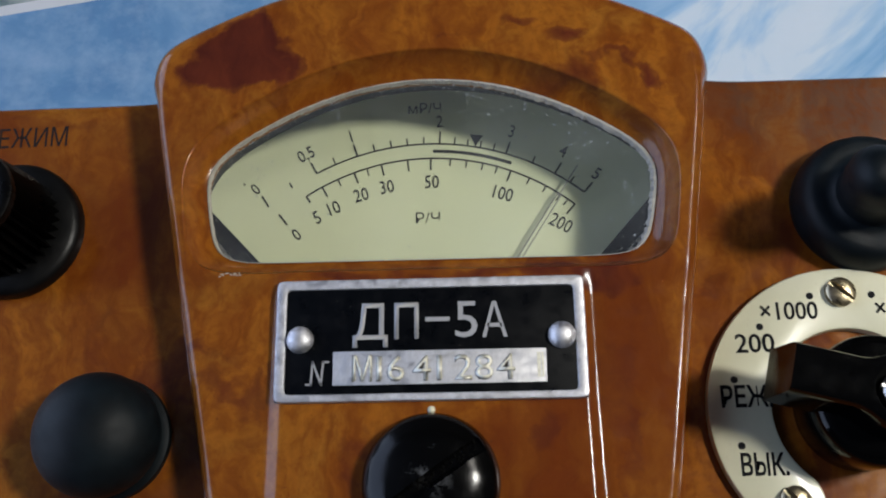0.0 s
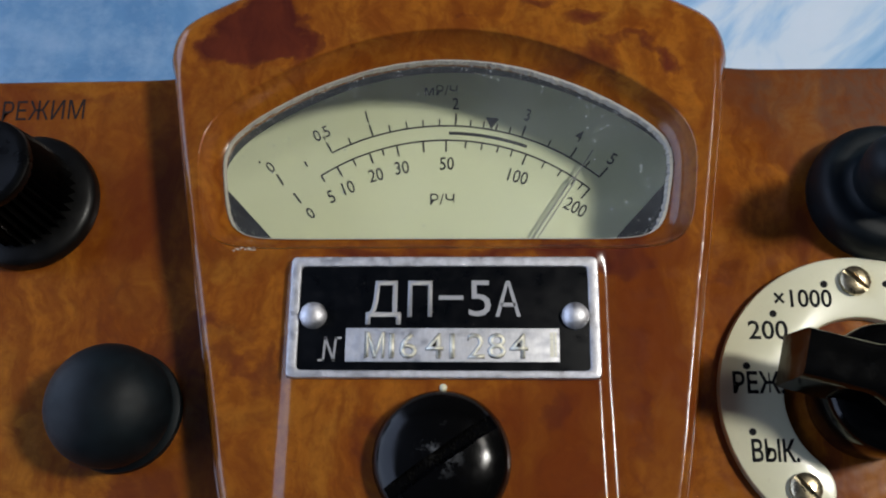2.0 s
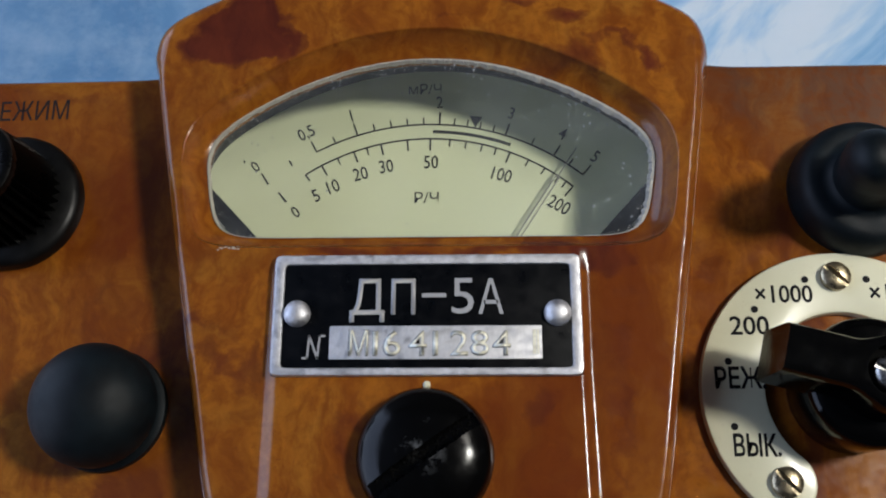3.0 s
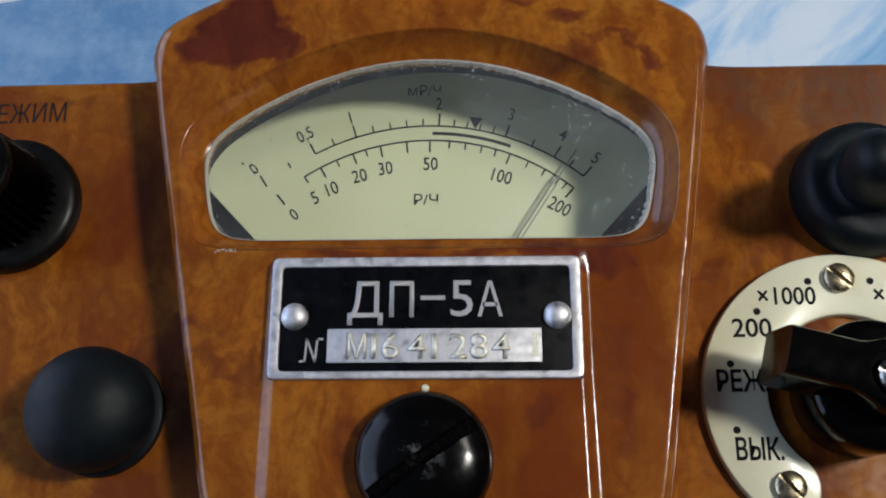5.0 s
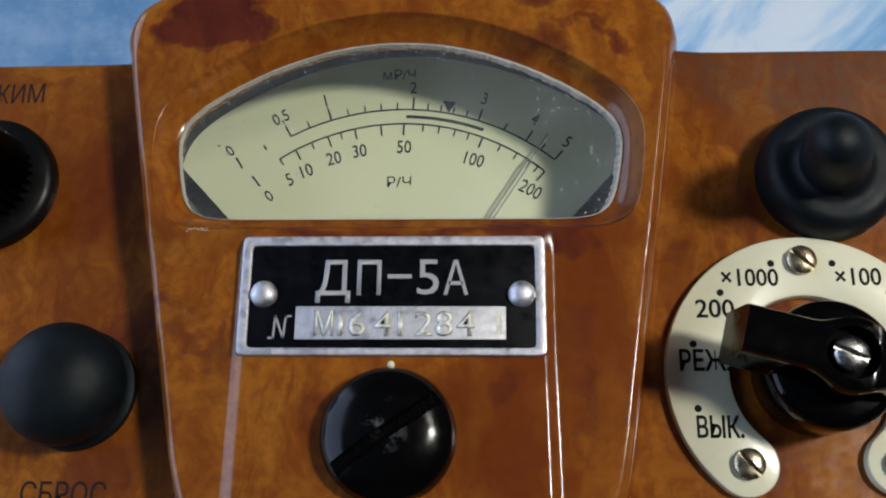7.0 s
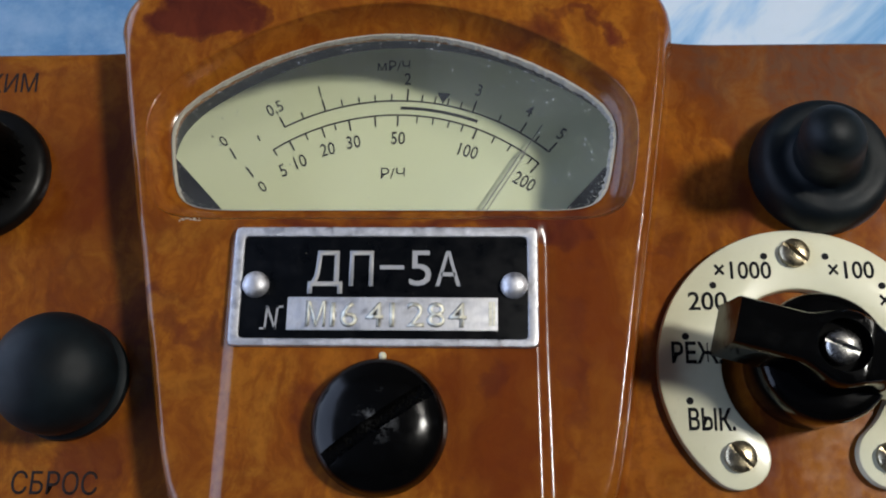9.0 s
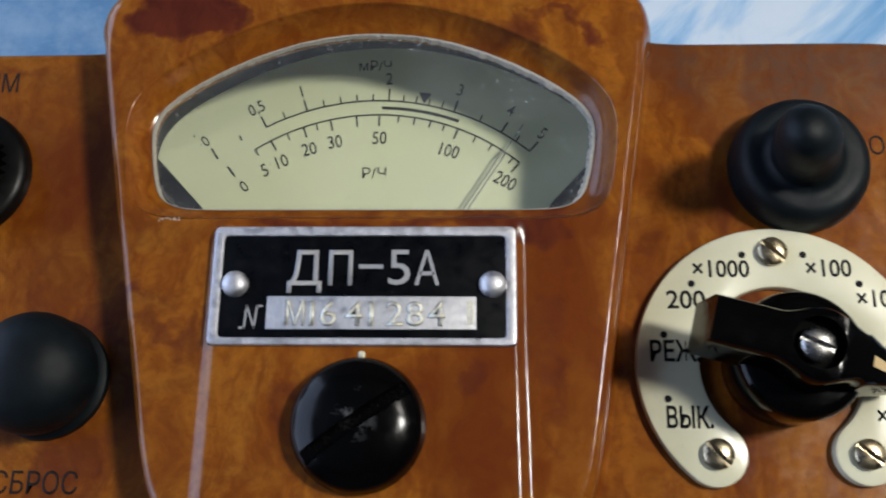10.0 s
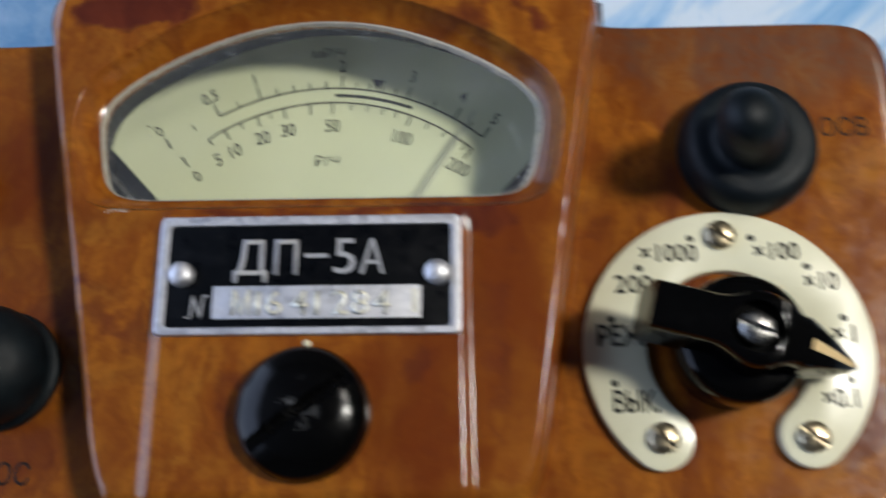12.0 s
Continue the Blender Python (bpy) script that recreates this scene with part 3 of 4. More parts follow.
# more of it is left towards one end of the arch, none along the straight foot
w1 = (w1 * (0.45 + 0.35 * smoothstep(-10, 15, pane[:, 0])) + 0.05 + 0.30 * smoothstep(0, 25, pane[:, 0])) * smoothstep(13.0, 15.5, pane[:, 1])
w2 = w2 * smoothstep(13.0, 15.5, pane[:, 1])
rings = [xyz(pane + pn * 0.05, 85.25 + w2 * 0.3), xyz(pane - pn * (0.08 + w1 * 0.5)[:, None], 85.2 + w2 * 0.4),
         xyz(pane - pn * (0.12 + w1 * 1.2)[:, None], 84.75), xyz(pane - pn * (0.12 + w1 * 1.2)[:, None], 84.5)]
skin("window_seal", rings, PUTTY, meter, "crumbling pale putty round the glass")

g_out = pane + pn * 0.0
glass_ob = skin("window_glass", [xyz(g_out, 84.3), xyz(g_out, 84.6)], GLASS, meter, "clear glass pane with dust specks and a painted bluish haze", closed_ends=True)
glass_ob.visible_shadow = False

# dust caught along the glass edge
rng = random.Random(7)
bm = bmesh.new()
for i in range(620):
    k = rng.randrange(npts)
    far = abs(rng.gauss(0, 0.8)) + 0.35
    if rng.random() < 0.14:
        far = rng.uniform(0.5, 9)
        if pane[k, 0] < 8:
            continue
    c = pane[k] - pn[k] * far
    r = rng.uniform(0.02, 0.065)
    m = Matrix.Translation((c[0], c[1], 84.64)) @ Matrix.Rotation(rng.uniform(0, 6), 4, "Z") @ Matrix.Diagonal((r * rng.uniform(0.8, 2.2), r, 0.05, 1))
    bmesh.ops.create_icosphere(bm, subdivisions=1, radius=1, matrix=m)
tagged(part("dust", bm, DUST, meter), kind="stuff")

bm = bmesh.new()
for k in range(14):
    m = Matrix.Translation((rng.uniform(-31.5, -27.0), 10.15 + rng.uniform(-0.25, 0.25), 88.95)) @ Matrix.Diagonal((rng.uniform(0.1, 0.35), 0.1, 0.08, 1))
    bmesh.ops.create_icosphere(bm, subdivisions=1, radius=1, matrix=m)
tagged(part("putty_crumbs", bm, PUTTY, meter), kind="stuff")

# meter movement: dark cup, cream dial card
DZ = 70.7
cup_gap = 4.0 + 1.6 * np.abs(pn[:, 1:])
cup = pane + pn * cup_gap
skin("meter_cup", [xyz(pane + pn * 0.6, 83.9), xyz(cup, 83.5), xyz(cup, DZ - 3.0)], CUP, meter, "black inside of the meter", closed_ends=False)
bm = bmesh.new()
box(bm, -46, 46, 0, 55, DZ - 4.0, DZ - 3.2)
part("meter_floor", bm, CUP, meter)
dial_pts = [(-24.6, 13.2), (22.6, 13.2), (40.0, 32.6), (40.0, 51), (-42.0, 51), (-42.0, 31.8)]
bm = bmesh.new()
lo = [bm.verts.new((x, y, DZ - 0.6)) for x, y in dial_pts]
hi = [bm.verts.new((x, y, DZ)) for x, y in dial_pts]
bm.faces.new(hi)
bm.faces.new(lo[::-1])
for i in range(6):
    j = (i + 1) % 6
    bm.faces.new((lo[i], lo[j], hi[j], hi[i]))
dial = part("dial", bm, DIAL, meter, "cream dial card with two black scales", smooth=False)
# thin rim bars along the cut corners
for x0, y0, x1, y1 in ((-41.5, 29.5, -26.0, 12.0), (40.2, 31.0, 24.2, 12.0)):
    bm = bmesh.new()
    d = Vector((x1 - x0, y1 - y0))
    box(bm, 0, d.length, -0.35, 0.35, DZ - 1.8, DZ - 0.9, 0.1,
        Matrix.Translation((x0 - (1.2 if x0 < 0 else -1.2), y0 - 1.0, 0)) @ Matrix.Rotation(math.atan2(d.y, d.x), 4, "Z"))
    part("dial_support", bm, STEEL, meter)

# scales: both arcs share one centre
CX, CYD, RU, RL = -0.9, -1.5, 39.35, 36.7


def on_arc(r, a):
    return CX + r * math.sin(radians(a)), CYD + r * math.cos(radians(a))


def arc_bar(bm, r, a0, a1, w, z0=DZ, z1=DZ + 0.08, n=80):
    prev = None
    for i in range(n + 1):
        a = a0 + (a1 - a0) * i / n
        q = [bm.verts.new((*on_arc(r + s * w / 2, a), z)) for s in (-1, 1) for z in (z0, z1)]
        if prev:
            for k0, k1 in ((0, 1), (1, 3), (3, 2), (2, 0)):
                bm.faces.new((prev[k0], prev[k1], q[k1], q[k0]))
        prev = q


def ray_bar(name, r0, r1, a, w, at=None):
    bm = bmesh.new()
    box(bm, -w / 2, w / 2, r0, r1, DZ, DZ + 0.08, 0, Matrix.Translation((CX, CYD, 0)) @ Matrix.Rotation(radians(-a), 4, "Z"))
    return part(name, bm, INK, dial, smooth=False)


UP_MAJOR = {-28.7: 2.2, -17.9: 2.3, 2.6: 2.3, 19.1: 2.2, 32.0: 2.2, 40.5: 2.2}
UP_MINOR = (-23.6, -13.5, -9.3, -5.3, -1.3, 6.2, 9.4, 12.6, 15.9, 25.9, 36.3)
LOW_MAJOR = {-34.1: 1.3, -29.3: 2.0, -20.1: 2.0, -12.7: 2.0, -5.7: 2.0, 0.4: 2.1, 21.8: 2.0, 40.6: 2.2}
LOW_MINOR = (-24.7, -16.6, 5.6, 9.9, 14.2, 18.0, 27.0, 31.8, 36.1, 38.4)
for nm, r, a0, a1, w in (("scale_line", RU, -28.7, 40.5, 0.28), ("scale_line", RL, -34.1, 40.6, 0.28), ("scale_band", RU - 1.35, 1.0, 21.2, 0.55)):
    bm = bmesh.new()
    arc_bar(bm, r, a0, a1, w)
    part(nm, bm, INK, dial, smooth=False)
for a, l in UP_MAJOR.items():
    ray_bar("tick", RU, RU + l, a, 0.30)
for a in UP_MINOR:
    ray_bar("tick", RU, RU + 1.3, a, 0.26)
for a, l in LOW_MAJOR.items():
    ray_bar("tick", RL - l, RL, a, 0.30)
for a in LOW_MINOR:
    ray_bar("tick", RL - 1.3, RL, a, 0.26)
# zero marks stand apart from the scales
for x, y, l, a, w in ((-28.3, 28.2, 2.3, 32, 0.32), (-25.2, 24.9, 2.3, 38, 0.32), (-24.1, 31.0, 1.1, 30, 0.28), (-32.0, 31.4, 0.4, 30, 0.3)):
    bm = bmesh.new()
    box(bm, -w / 2, w / 2, -l / 2, l / 2, DZ, DZ + 0.08, 0, Matrix.Translation((x, y, 0)) @ Matrix.Rotation(radians(a), 4, "Z"))
    part("tick", bm, INK, dial, smooth=False)
# red-line wedge above the scale
bm = bmesh.new()
vs = [bm.verts.new((x, y, z)) for z in (DZ, DZ + 0.08) for x, y in ((6.0, 39.4), (8.2, 39.1), (6.9, 37.2))]
bm.faces.new(vs[3:])
for i in range(3):
    bm.faces.new((vs[i], vs[(i + 1) % 3], vs[3 + (i + 1) % 3], vs[3 + i]))
part("wedge_mark", bm, INK, dial, smooth=False)
for words, x, y, h, turn in (("0", -30.1, 30.5, 2.0, 40), ("0,5", -21.8, 36.6, 2.1, 28), ("1", -14.2, 39.7, 2.1, 16), ("2", 0.9, 42.0, 2.1, 0),
                             ("3", 13.1, 39.8, 2.1, -16), ("4", 21.6, 35.9, 2.1, -26), ("5", 26.9, 31.7, 2.1, -34), ("0", -22.9, 22.3, 2.0, 36),
                             ("5", -19.6, 25.2, 2.2, 26), ("10", -16.8, 26.8, 2.2, 22), ("20", -12.3, 29.0, 2.2, 14), ("30", -8.0, 30.3, 2.2, 9),
                             ("50", -0.5, 31.0, 2.2, 0), ("100", 11.3, 28.6, 2.2, -16), ("200", 20.6, 23.2, 2.2, -30),
                             ("\u0420/\u0427", -1.2, 24.6, 1.8, 0), ("\u043c\u0420/\u0427", -1.6, 44.5, 1.8, 0)):
    lettering("numeral", words, x, y, DZ, h * 1.04, INK, dial, width=5.6 if len(words) == 4 else 4.0 if "/" in words else 0.0, turn=turn, heft=0.0 if "/" in words else 0.006, depth=0.06)

# needle, floating above the card
bm = bmesh.new()
NX, NY, NA = 20.8, 28.2, 32.5
turn = Matrix.Translation((NX, NY, 0)) @ Matrix.Rotation(radians(-NA), 4, "Z")
box(bm, -0.11, 0.11, -1.0, 5.2, DZ + 1.6, DZ + 1.75, 0, turn)
box(bm, -0.42, -0.2, -22.0, -0.6, DZ + 1.5, DZ + 1.75, 0.05, turn)
box(bm, 0.2, 0.42, -22.0, -0.6, DZ + 1.5, DZ + 1.75, 0.05, turn)
box(bm, -0.42, 0.42, -1.0, -0.5, DZ + 1.5, DZ + 1.75, 0.05, turn)
part("needle", bm, NEEDLE, meter, "thin grey indicator needle", smooth=False)

# ---- nameplate ----
bm = bmesh.new()
box(bm, -21.4, 21.4, -8.45, 8.6, 89.1, 89.75, 0.2)
plate = part("nameplate", bm, ENAMEL, meter, "black enamelled nameplate with bare metal rim")
ro = loop([[(-21.5, -8.55), (21.5, -8.55)], [(21.5, -8.55), (21.5, 8.7)], [(21.5, 8.7), (-21.5, 8.7)], [(-21.5, 8.7), (-21.5, -8.55)]], [86, 34, 86, 34], 1.3)
ri = loop([[(-20.0, -7.45), (20.0, -7.45)], [(20.0, -7.45), (20.0, 7.25)], [(20.0, 7.25), (-20.0, 7.25)], [(-20.0, 7.25), (-20.0, -7.45)]], [86, 34, 86, 34], 1.0)
no_, ni_ = outward(ro), outward(ri)
skin("rim", [xyz(ro, 89.1), xyz(ro, 89.75), xyz(ro - no_ * 0.12, 89.93), xyz(ro - no_ * 0.35, 90.0), xyz(ri + ni_ * 0.35, 90.0), xyz(ri + ni_ * 0.1, 89.93), xyz(ri, 89.72)],
     ALU, plate, "scuffed aluminium rim")
for x in (-18.05, 18.15):
    bm = bmesh.new()
    lathe(bm, [(1.9, 89.7), (1.9, 89.95), (1.8, 90.35), (1.5, 90.85), (0.95, 91.15), (0.45, 91.28), (0, 91.3)], x, 0.15, 40)
    part("rivet", bm, ALU, plate, "domed aluminium rivet")
for sign, x, w in (("\u0414", -8.3, 4.9), ("\u041f", -3.25, 3.4), ("5", 5.05, 3.1), ("\u0410", 8.95, 3.5)):
    lettering("lettering", sign, x, 2.75 if sign == "5" else 2.5, 89.72, 5.2 if sign == "5" else 4.9, SILVER_INK, plate, width=w, heft=0.0 if sign in "5\u0410" else 0.006, depth=0.1)
bm = bmesh.new()
box(bm, -0.65, 2.75, 2.45, 3.05, 89.72, 89.82)
part("lettering", bm, SILVER_INK, plate, smooth=False)
# slanting number sign with a hooked head and foot
bm = bmesh.new()
for x0, y0, x1, y1 in ((-16.4, -6.1, -16.2, -3.0), (-16.2, -3.0, -15.0, -6.1), (-15.0, -6.1, -14.75, -3.0), (-14.75, -3.0, -14.1, -3.0), (-17.0, -6.1, -16.4, -6.1)):
    d = Vector((x1 - x0, y1 - y0))
    box(bm, -0.14, d.length + 0.14, -0.15, 0.15, 89.72, 89.82, 0, Matrix.Translation((x0, y0, 0)) @ Matrix.Rotation(math.atan2(d.y, d.x), 4, "Z"))
part("lettering", bm, SILVER_INK, plate, smooth=False)
bm = bmesh.new()
box(bm, -13.4, 15.9, -6.3, -1.6, 89.7, 89.86, 0.05)
part("serial_strip", bm, ALU_BRUSHED, plate, "scuffed bare metal strip")
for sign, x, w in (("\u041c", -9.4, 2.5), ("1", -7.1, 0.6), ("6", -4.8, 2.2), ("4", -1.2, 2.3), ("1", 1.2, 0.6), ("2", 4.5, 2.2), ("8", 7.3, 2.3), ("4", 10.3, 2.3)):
    # a darker, wider copy set off below each digit paints its shadow
    lettering("stamped_number", sign, x, -4.05, 89.85, 3.5, STAMP_SHADOW, plate, width=w * 1.12, heft=0.012, depth=0.02)
    lettering("stamped_number", sign, x + 0.1, -4.0, 89.85, 3.4, STAMP, plate, width=w, heft=-0.004, depth=0.10)
for x, w in ((14.6, 0.5), (15.2, 0.3)):
    bm = bmesh.new()
    box(bm, x, x + w, -5.6, -2.2, 89.8, 89.9, 0)
    part("stamped_bar", bm, STAMP, plate, smooth=False)

# ---- zero adjuster plug ----
bm = bmesh.new()
prof = [(9.1, 88.7), (9.2, 89.6), (9.15, 90.2), (8.9, 90.9)]
prof += [(8.9 * math.cos(a), 90.9 + 3.6 * math.sin(a)) for a in np.linspace(0.12, math.pi / 2, 14)]
prof[-1] = (0, prof[-1][1])
lathe(bm, prof, 0, -19.4, 96)
plug = part("zero_adjuster", bm, RESIN_WORN, meter, "domed black zero adjuster with screwdriver slot")
# cut the slot for real
cut = bmesh.new()
box(cut, -8.3, 8.3, -1.0, 1.0, 91.7, 99, 0, Matrix.Translation((0, -19.4, 0)) @ Matrix.Rotation(radians(35), 4, "Z"))
carve(plug, cut)
# grit packed in the slot
bm = bmesh.new()
rng = random.Random(11)
for i in range(150):
    u, v = rng.uniform(-7.6, 7.6), rng.uniform(-0.9, 0.9)
    c, s = math.cos(radians(35)), math.sin(radians(35))
    r = rng.uniform(0.08, 0.28)
    bmesh.ops.create_icosphere(bm, subdivisions=1, radius=r, matrix=Matrix.Translation((u * c - v * s, -19.4 + u * s + v * c, 91.7)))
tagged(part("slot_grit", bm, SLOT, plug, "dark grit in the slot"), kind="stuff")
bm = bmesh.new()
lathe(bm, [(0.55, 89.0), (0.5, 89.4), (0.3, 89.6), (0, 89.65)], 0.1, -9.7, 20)
part("index_dot", bm, IVORY, meter, "small pale index dot")

# ---- range selector ----
SX, SY = 59.6, -9.6
bm = bmesh.new()
n = 120
a_hi, a_lo = radians(230.5), radians(-48.5)
mid, half = 16.2, 4.55
outl = []
for i in range(n + 1):
    a = a_hi + (a_lo - a_hi) * i / n
    outl.append((SX + (mid + half) * math.cos(a), SY + (mid + half) * math.sin(a)))
for i in range(1, 24):
    b = a_lo - math.pi * i / 24
    outl.append((SX + mid * math.cos(a_lo) + half * math.cos(b), SY + mid * math.sin(a_lo) + half * math.sin(b)))
for i in range(n + 1):
    a = a_lo + (a_hi - a_lo) * i / n
    outl.append((SX + (mid - half) * math.cos(a), SY + (mid - half) * math.sin(a)))
for i in range(1, 24):
    b = a_hi + math.pi - math.pi * i / 24
    outl.append((SX + mid * math.cos(a_hi) + half * math.cos(b), SY + mid * math.sin(a_hi) + half * math.sin(b)))
outl = np.array(outl)[::-1]
on = outward(outl)
rings = [xyz(outl, 80.0), xyz(outl, 81.25), xyz(outl - on * 0.12, 81.5), xyz(outl - on * 0.4, 81.6)]
scale_plate = skin("range_scale", rings, IVORY, meter, "ivory horseshoe range scale with black lettering", closed_ends=True)
for k in range(8):
    a = radians((196.2, 164.8, 135, 105, 75, 45, 15, -15)[k])
    bm = bmesh.new()
    lathe(bm, [(0.52, 81.55), (0.52, 81.66), (0, 81.66)], SX + 17.2 * math.cos(a), SY + 17.2 * math.sin(a), 20)
    part("dot", bm, RING_INK, scale_plate, smooth=False)
for words, x, y, h, w in (("\u0412\u042b\u041a.", 46.0, -17.0, 2.9, 6.5), ("\u0420\u0415\u0416.", 44.5, -7.5, 2.9, 7.2), ("200", 46.5, 0.2, 2.7, 5.6),
                          ("\u00d71000", 51.9, 4.9, 2.6, 8.3), ("\u00d7100", 67.6, 5.0, 2.6, 6.6), ("\u00d710", 73.6, 0.4, 2.6, 4.8),
                          ("\u00d71", 76.0, -7.4, 2.6, 3.2), ("\u00d70.1", 74.5, -16.6, 2.6, 4.8)):
    lettering("lettering", words, x, y, 81.6, h, RING_INK, scale_plate, width=w, heft=0.02 if words[0] > "\u0400" else 0.012, depth=0.06)
for x, y, t_ in ((59.5, 7.4, -45), (49.5, -22.1, -50), (70.2, -22.0, -40)):
    slotted_screw("screw", x, y, 81.55, 2.15, 1.5, t_, BRASS, scale_plate, "slotted brass screw")

# selector knob with pointer bar
knob = bmesh.new()
lathe(knob, [(8.3, 80.0), (8.5, 80.5), (8.7, 86.0), (8.9, 89.4), (8.7, 90.3), (8.2, 91.0), (7.2, 91.3), (0, 91.3)], SX, SY, 80)
selector = part("selector_knob", knob, RESIN, meter, "glossy black pointer knob on the range selector")


def pointer_bar():
    """Bar with a square tail, waisted round a hub, drawn out to a sloping tip."""
    bm = bmesh.new()
    stations = []
    for i in range(61):
        u = -13.6 + 29.2 * i / 60
        if u < -5.5:
            half = 3.2
        elif u < 6.5:
            half = 3.2 + 1.75 * (0.5 + 0.5 * math.cos((u - 0.5) / 6.0 * math.pi))
        else:
            half = 3.2 * max(0.0, (15.6 - u) / 9.1) ** 0.85 + 0.3
        top = 97.9 if u < 3 else 97.9 - 9.4 * ((u - 3) / 12.6) ** 1.35
        bot = 89.4 if u < 3 else 89.4 - 4.4 * ((u - 3) / 12.6)
        stations.append((u, half, top, bot))
    rows = []
    for u, half, top, bot in stations:
        sec = [(-half * 1.12, bot), (half * 1.12, bot), (half * 1.03, top - 1.6), (half * 0.98, top - 0.5), (half * 0.9, top - 0.12), (half * 0.7, top),
               (-half * 0.7, top), (-half * 0.9, top - 0.12), (-half * 0.98, top - 0.5), (-half * 1.03, top - 1.6)]
        rows.append([bm.verts.new((u - (1.2 * (97.9 - z) / 9 if u < -13.3 else 0), w, z)) for w, z in sec])
    for a, b in zip(rows, rows[1:]):
        for i in range(len(a)):
            j = (i + 1) % len(a)
            bm.faces.new((a[i], a[j], b[j], b[i]))
    bm.faces.new(rows[0][::-1])
    bm.faces.new(rows[-1])
    bmesh.ops.transform(bm, matrix=Matrix.Translation((SX, SY, 0)) @ Matrix.Rotation(radians(-14.5), 4, "Z"), verts=bm.verts[:])
    return part("pointer", bm, RESIN, selector)


pointer = pointer_bar()
bore = bmesh.new()
bmesh.ops.create_cone(bore, cap_ends=True, segments=48, radius1=3.4, radius2=3.5, depth=4, matrix=Matrix.Translation((SX, SY, 97.9)))
carve(pointer, bore)
# floor of the bore with the fixing screw
bm = bmesh.new()
lathe(bm, [(3.45, 95.95), (3.2, 95.95), (0, 95.95)], SX, SY, 48)
part("recess", bm, SLOT, selector)
slotted_screw("screw", SX, SY, 95.9, 2.3, 1.9, -25, STEEL, selector, "slotted steel fixing screw")
bm = bmesh.new()
R17 = Matrix.Translation((SX, SY, 0)) @ Matrix.Rotation(radians(-14.5), 4, "Z")
pv = []
for u, w in ((7.6, 0.75), (10.0, 0.62), (12.5, 0.5), (15.0, 0.3)):
    zt = 97.9 - 9.4 * ((u - 3) / 12.6) ** 1.35
    pv.append([R17 @ Vector((u, s * w, zt + dz)) for s, dz in ((-1, 0.06), (1, 0.06), (1, -0.3), (-1, -0.3))])
rows = [[bm.verts.new(c) for c in r] for r in pv]
for a, b in zip(rows, rows[1:]):
    for i in range(4):
        bm.faces.new((a[i], a[(i + 1) % 4], b[(i + 1) % 4], b[i]))
bm.faces.new(rows[0])
bm.faces.new(rows[-1][::-1])
part("pointer_line", bm, CREAM_LINE, selector, "cream filled pointer line", smooth=False)
# ---- rubber boot over the lamp switch ----
bm = bmesh.new()
prof = [(9.9, 80.0), (10.3, 80.5), (10.4, 82.0), (10.2, 83.6), (9.7, 85.0), (9.0, 85.9), (8.0, 86.4), (7.0, 86.3), (6.0, 86.5), (5.3, 87.1), (4.95, 88.4),
        (4.8, 90.8), (4.7, 94.0), (4.55, 96.6), (4.25, 98.6), (3.55, 100.2), (2.5, 101.4), (1.3, 102.0), (0, 102.2)]
lathe(bm, prof, 0, 0, 80)
for v in bm.verts:
    if v.co.z > 86:
        k = (v.co.z - 86) / 16
        v.co.x -= 4.6 * k
        v.co.y -= 2.4 * k
bmesh.ops.translate(bm, verts=bm.verts[:], vec=(64.6, 21.0, 0))
part("switch_boot", bm, RUBBER, meter, "black rubber boot over the light switch")

# ---- reset button cap ----
bm = bmesh.new()
prof = [(8.9, 80.0), (9.0, 80.4), (8.9, 81.4), (8.2, 81.9), (8.0, 82.4), (8.4, 83.2), (8.7, 84.4)]
prof += [(8.75 * math.cos(a), 85.8 + 6.9 * math.sin(a)) for a in np.linspace(0, math.pi / 2, 16)]
prof[-1] = (0, prof[-1][1])
lathe(bm, prof, -47.1, -11.8, 80)
part("reset_cap", bm, RUBBER, meter, "matt black rubber dome over the reset button")

# ---- mode knob, deeply fluted ----
MX, MY = -65.0, 20.4
bm = bmesh.new()
lathe(bm, [(10.4, 80.0), (10.8, 80.4), (10.8, 82.0), (10.5, 82.6), (9.8, 83.0), (8.0, 83.5), (0, 83.8)], MX, MY, 80)
mode = part("mode_knob", bm, RESIN_SKIRT, meter, "tall black fluted mode knob")
bm = bmesh.new()
flutes = 34
lathe(bm, [(8.2, 83.2), (8.1, 86.0), (7.8, 90.0), (7.3, 94.0), (7.0, 96.2)], MX, MY, flutes * 4, lambda i, z: (0.80, 0.90, 1.0, 0.90)[i % 4])
part("fluted_grip", bm, RESIN_MATT, mode)
bm = bmesh.new()
lathe(bm, [(6.7, 95.0), (7.0, 96.0), (6.8, 96.7), (6.2, 97.0), (5.4, 96.9), (0, 96.7)], MX, MY, 64)
part("knob_top", bm, RESIN_MATT, mode)

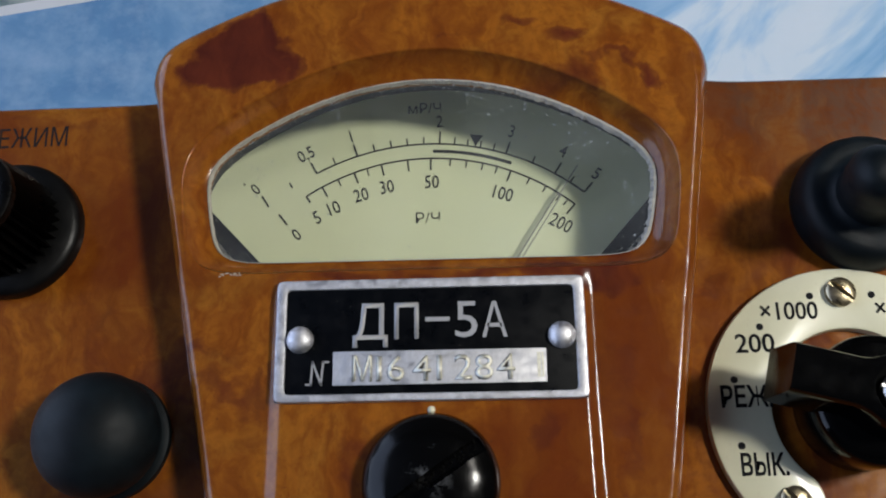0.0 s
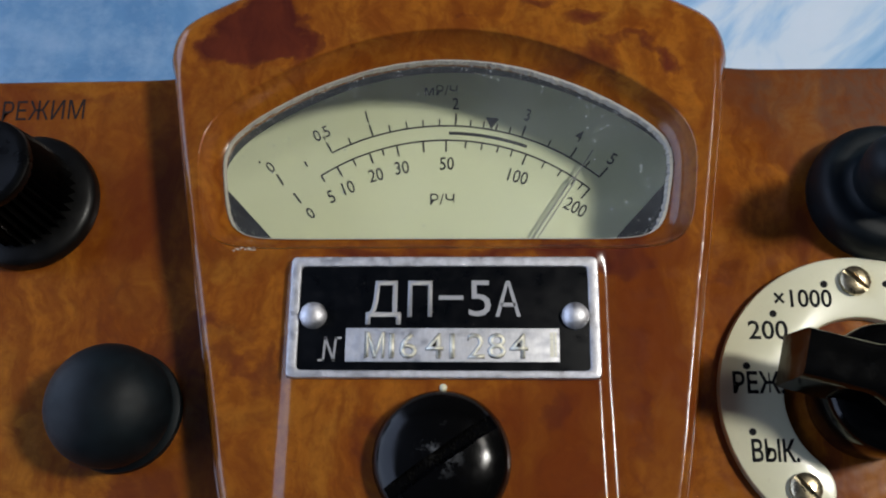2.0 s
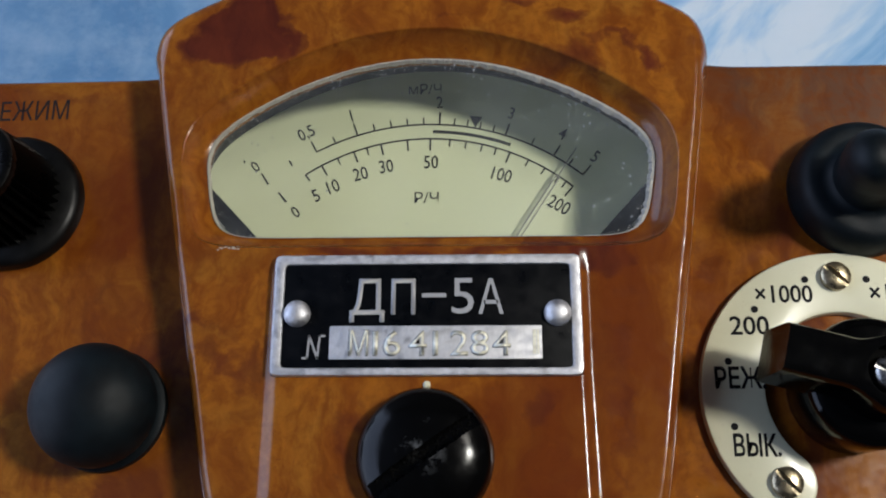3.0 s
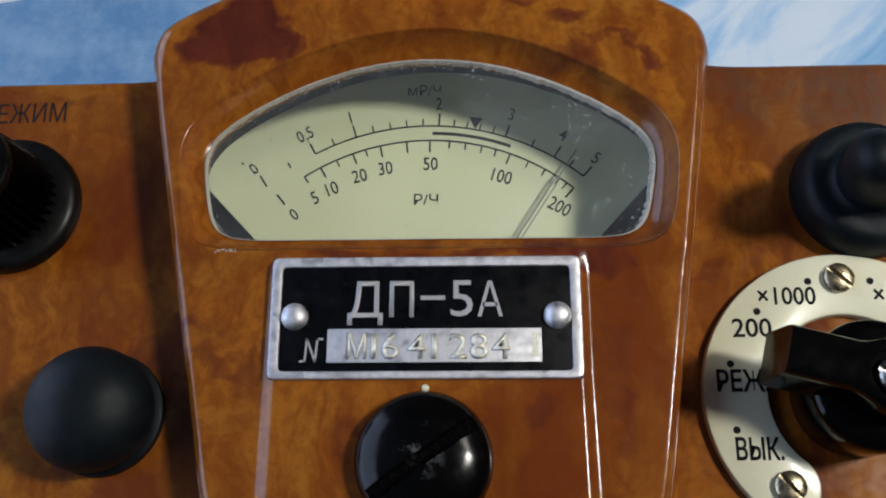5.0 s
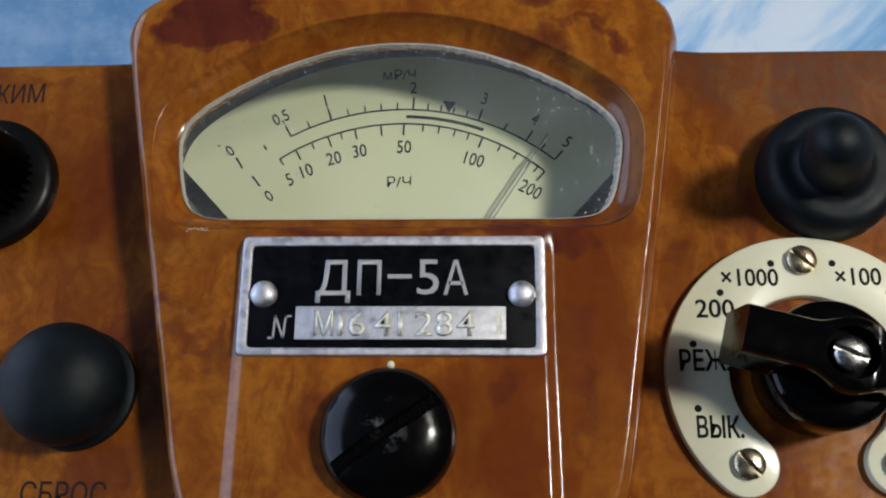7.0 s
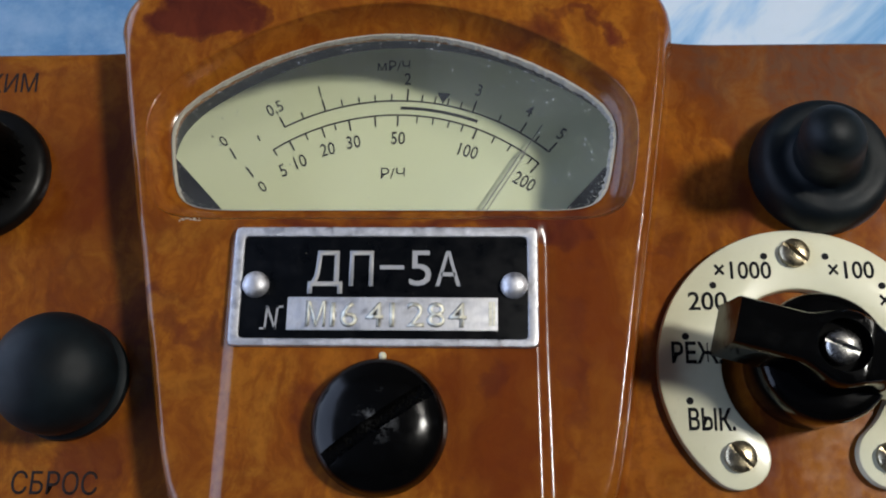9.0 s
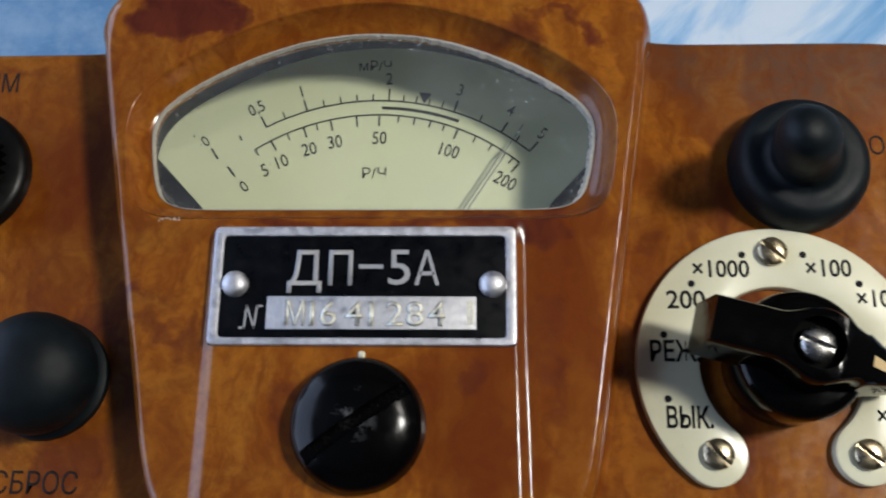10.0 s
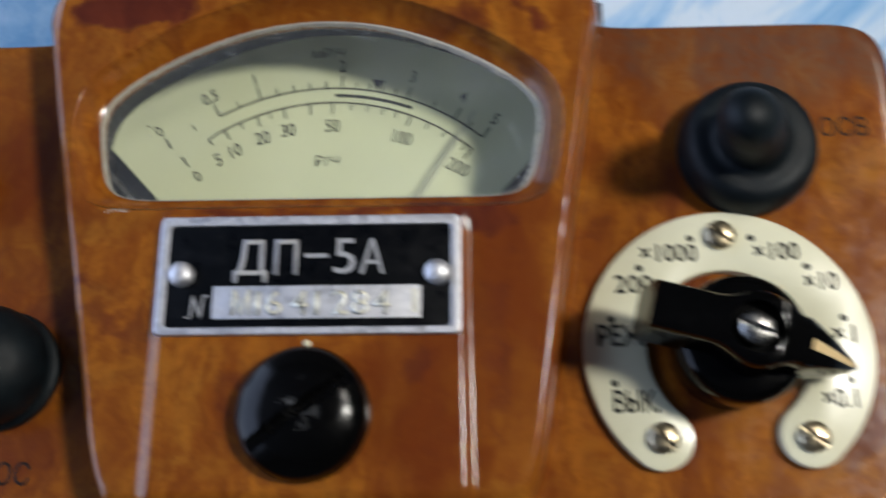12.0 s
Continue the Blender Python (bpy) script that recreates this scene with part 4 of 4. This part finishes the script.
# ---- engraved words on the panel ----
lettering("engraving", "\u0420\u0415\u0416\u0418\u041c", -65.6, 36.7, 80.01, 3.3, ENGRAVED, meter, width=13.5, heft=0.0, depth=0.05, turn=1.0)
lettering("engraving", "\u0421\u0411\u0420\u041e\u0421", -47.4, -26.7, 80.01, 3.1, ENGRAVED, meter, width=12.5, heft=0.004, depth=0.05)
lettering("engraving", "\u041e\u0421\u0412", 80.2, 25.2, 80.01, 3.0, ENGRAVED, meter, width=7.4, heft=0.0, depth=0.05)

# ---- desk lamp that lights the meter ----
lamp = thing("desk_lamp", "small white desk lamp standing on the blue cloth", "lamp")
centre = LAMP_AT * 1000
aim = look(LAMP_AT, (0, 0.02, 0.08))
bm = bmesh.new()
lathe(bm, [(46, -16), (44, -14), (36, 14), (20, 40), (2, 44), (2, 41), (18, 37), (33, 12), (42, -14), (46, -16)], 0, 0, 48)
shade = part("shade", bm, CEILING, lamp)
shade.matrix_local = aim
bx, by = centre.x + 130, centre.y + 20
bm = bmesh.new()
lathe(bm, [(0, GROUND), (62, GROUND), (64, GROUND + 6), (56, GROUND + 14), (0, GROUND + 16)], bx, by, 48)
part("base", bm, CEILING, lamp)
bm = bmesh.new()
lathe(bm, [(6, GROUND + 10), (6, centre.z + 70), (0, centre.z + 72)], bx, by, 20)
part("pole", bm, STEEL, lamp)
back = aim.to_3x3() @ Vector((0, 0, 42)) + centre
top = Vector((bx, by, centre.z + 66))
d = top - back
bm = bmesh.new()
bmesh.ops.create_cone(bm, cap_ends=True, segments=16, radius1=5, radius2=5, depth=d.length,
                      matrix=Matrix.Translation((top + back) / 2) @ d.to_track_quat("Z", "Y").to_matrix().to_4x4())
part("arm", bm, STEEL, lamp)

# ---- round ceiling lamp ----
ceiling_lamp = thing("ceiling_lamp", "round white opal lamp mounted on the ceiling", "lamp")
cl = CEILING_LIGHT_AT * 1000
bm = bmesh.new()
lathe(bm, [(0, ZC), (205, ZC), (212, ZC - 8), (212, ZC - 30), (205, ZC - 34), (0, ZC - 34)], cl.x, cl.y, 48)
part("base", bm, CEILING, ceiling_lamp)
bm = bmesh.new()
lathe(bm, [(204, ZC - 34), (206, ZC - 50), (196, ZC - 66), (170, ZC - 76), (90, ZC - 80), (0, ZC - 81)], cl.x, cl.y, 48)
part("diffuser", bm, OPAL, ceiling_lamp, "opal white diffuser")
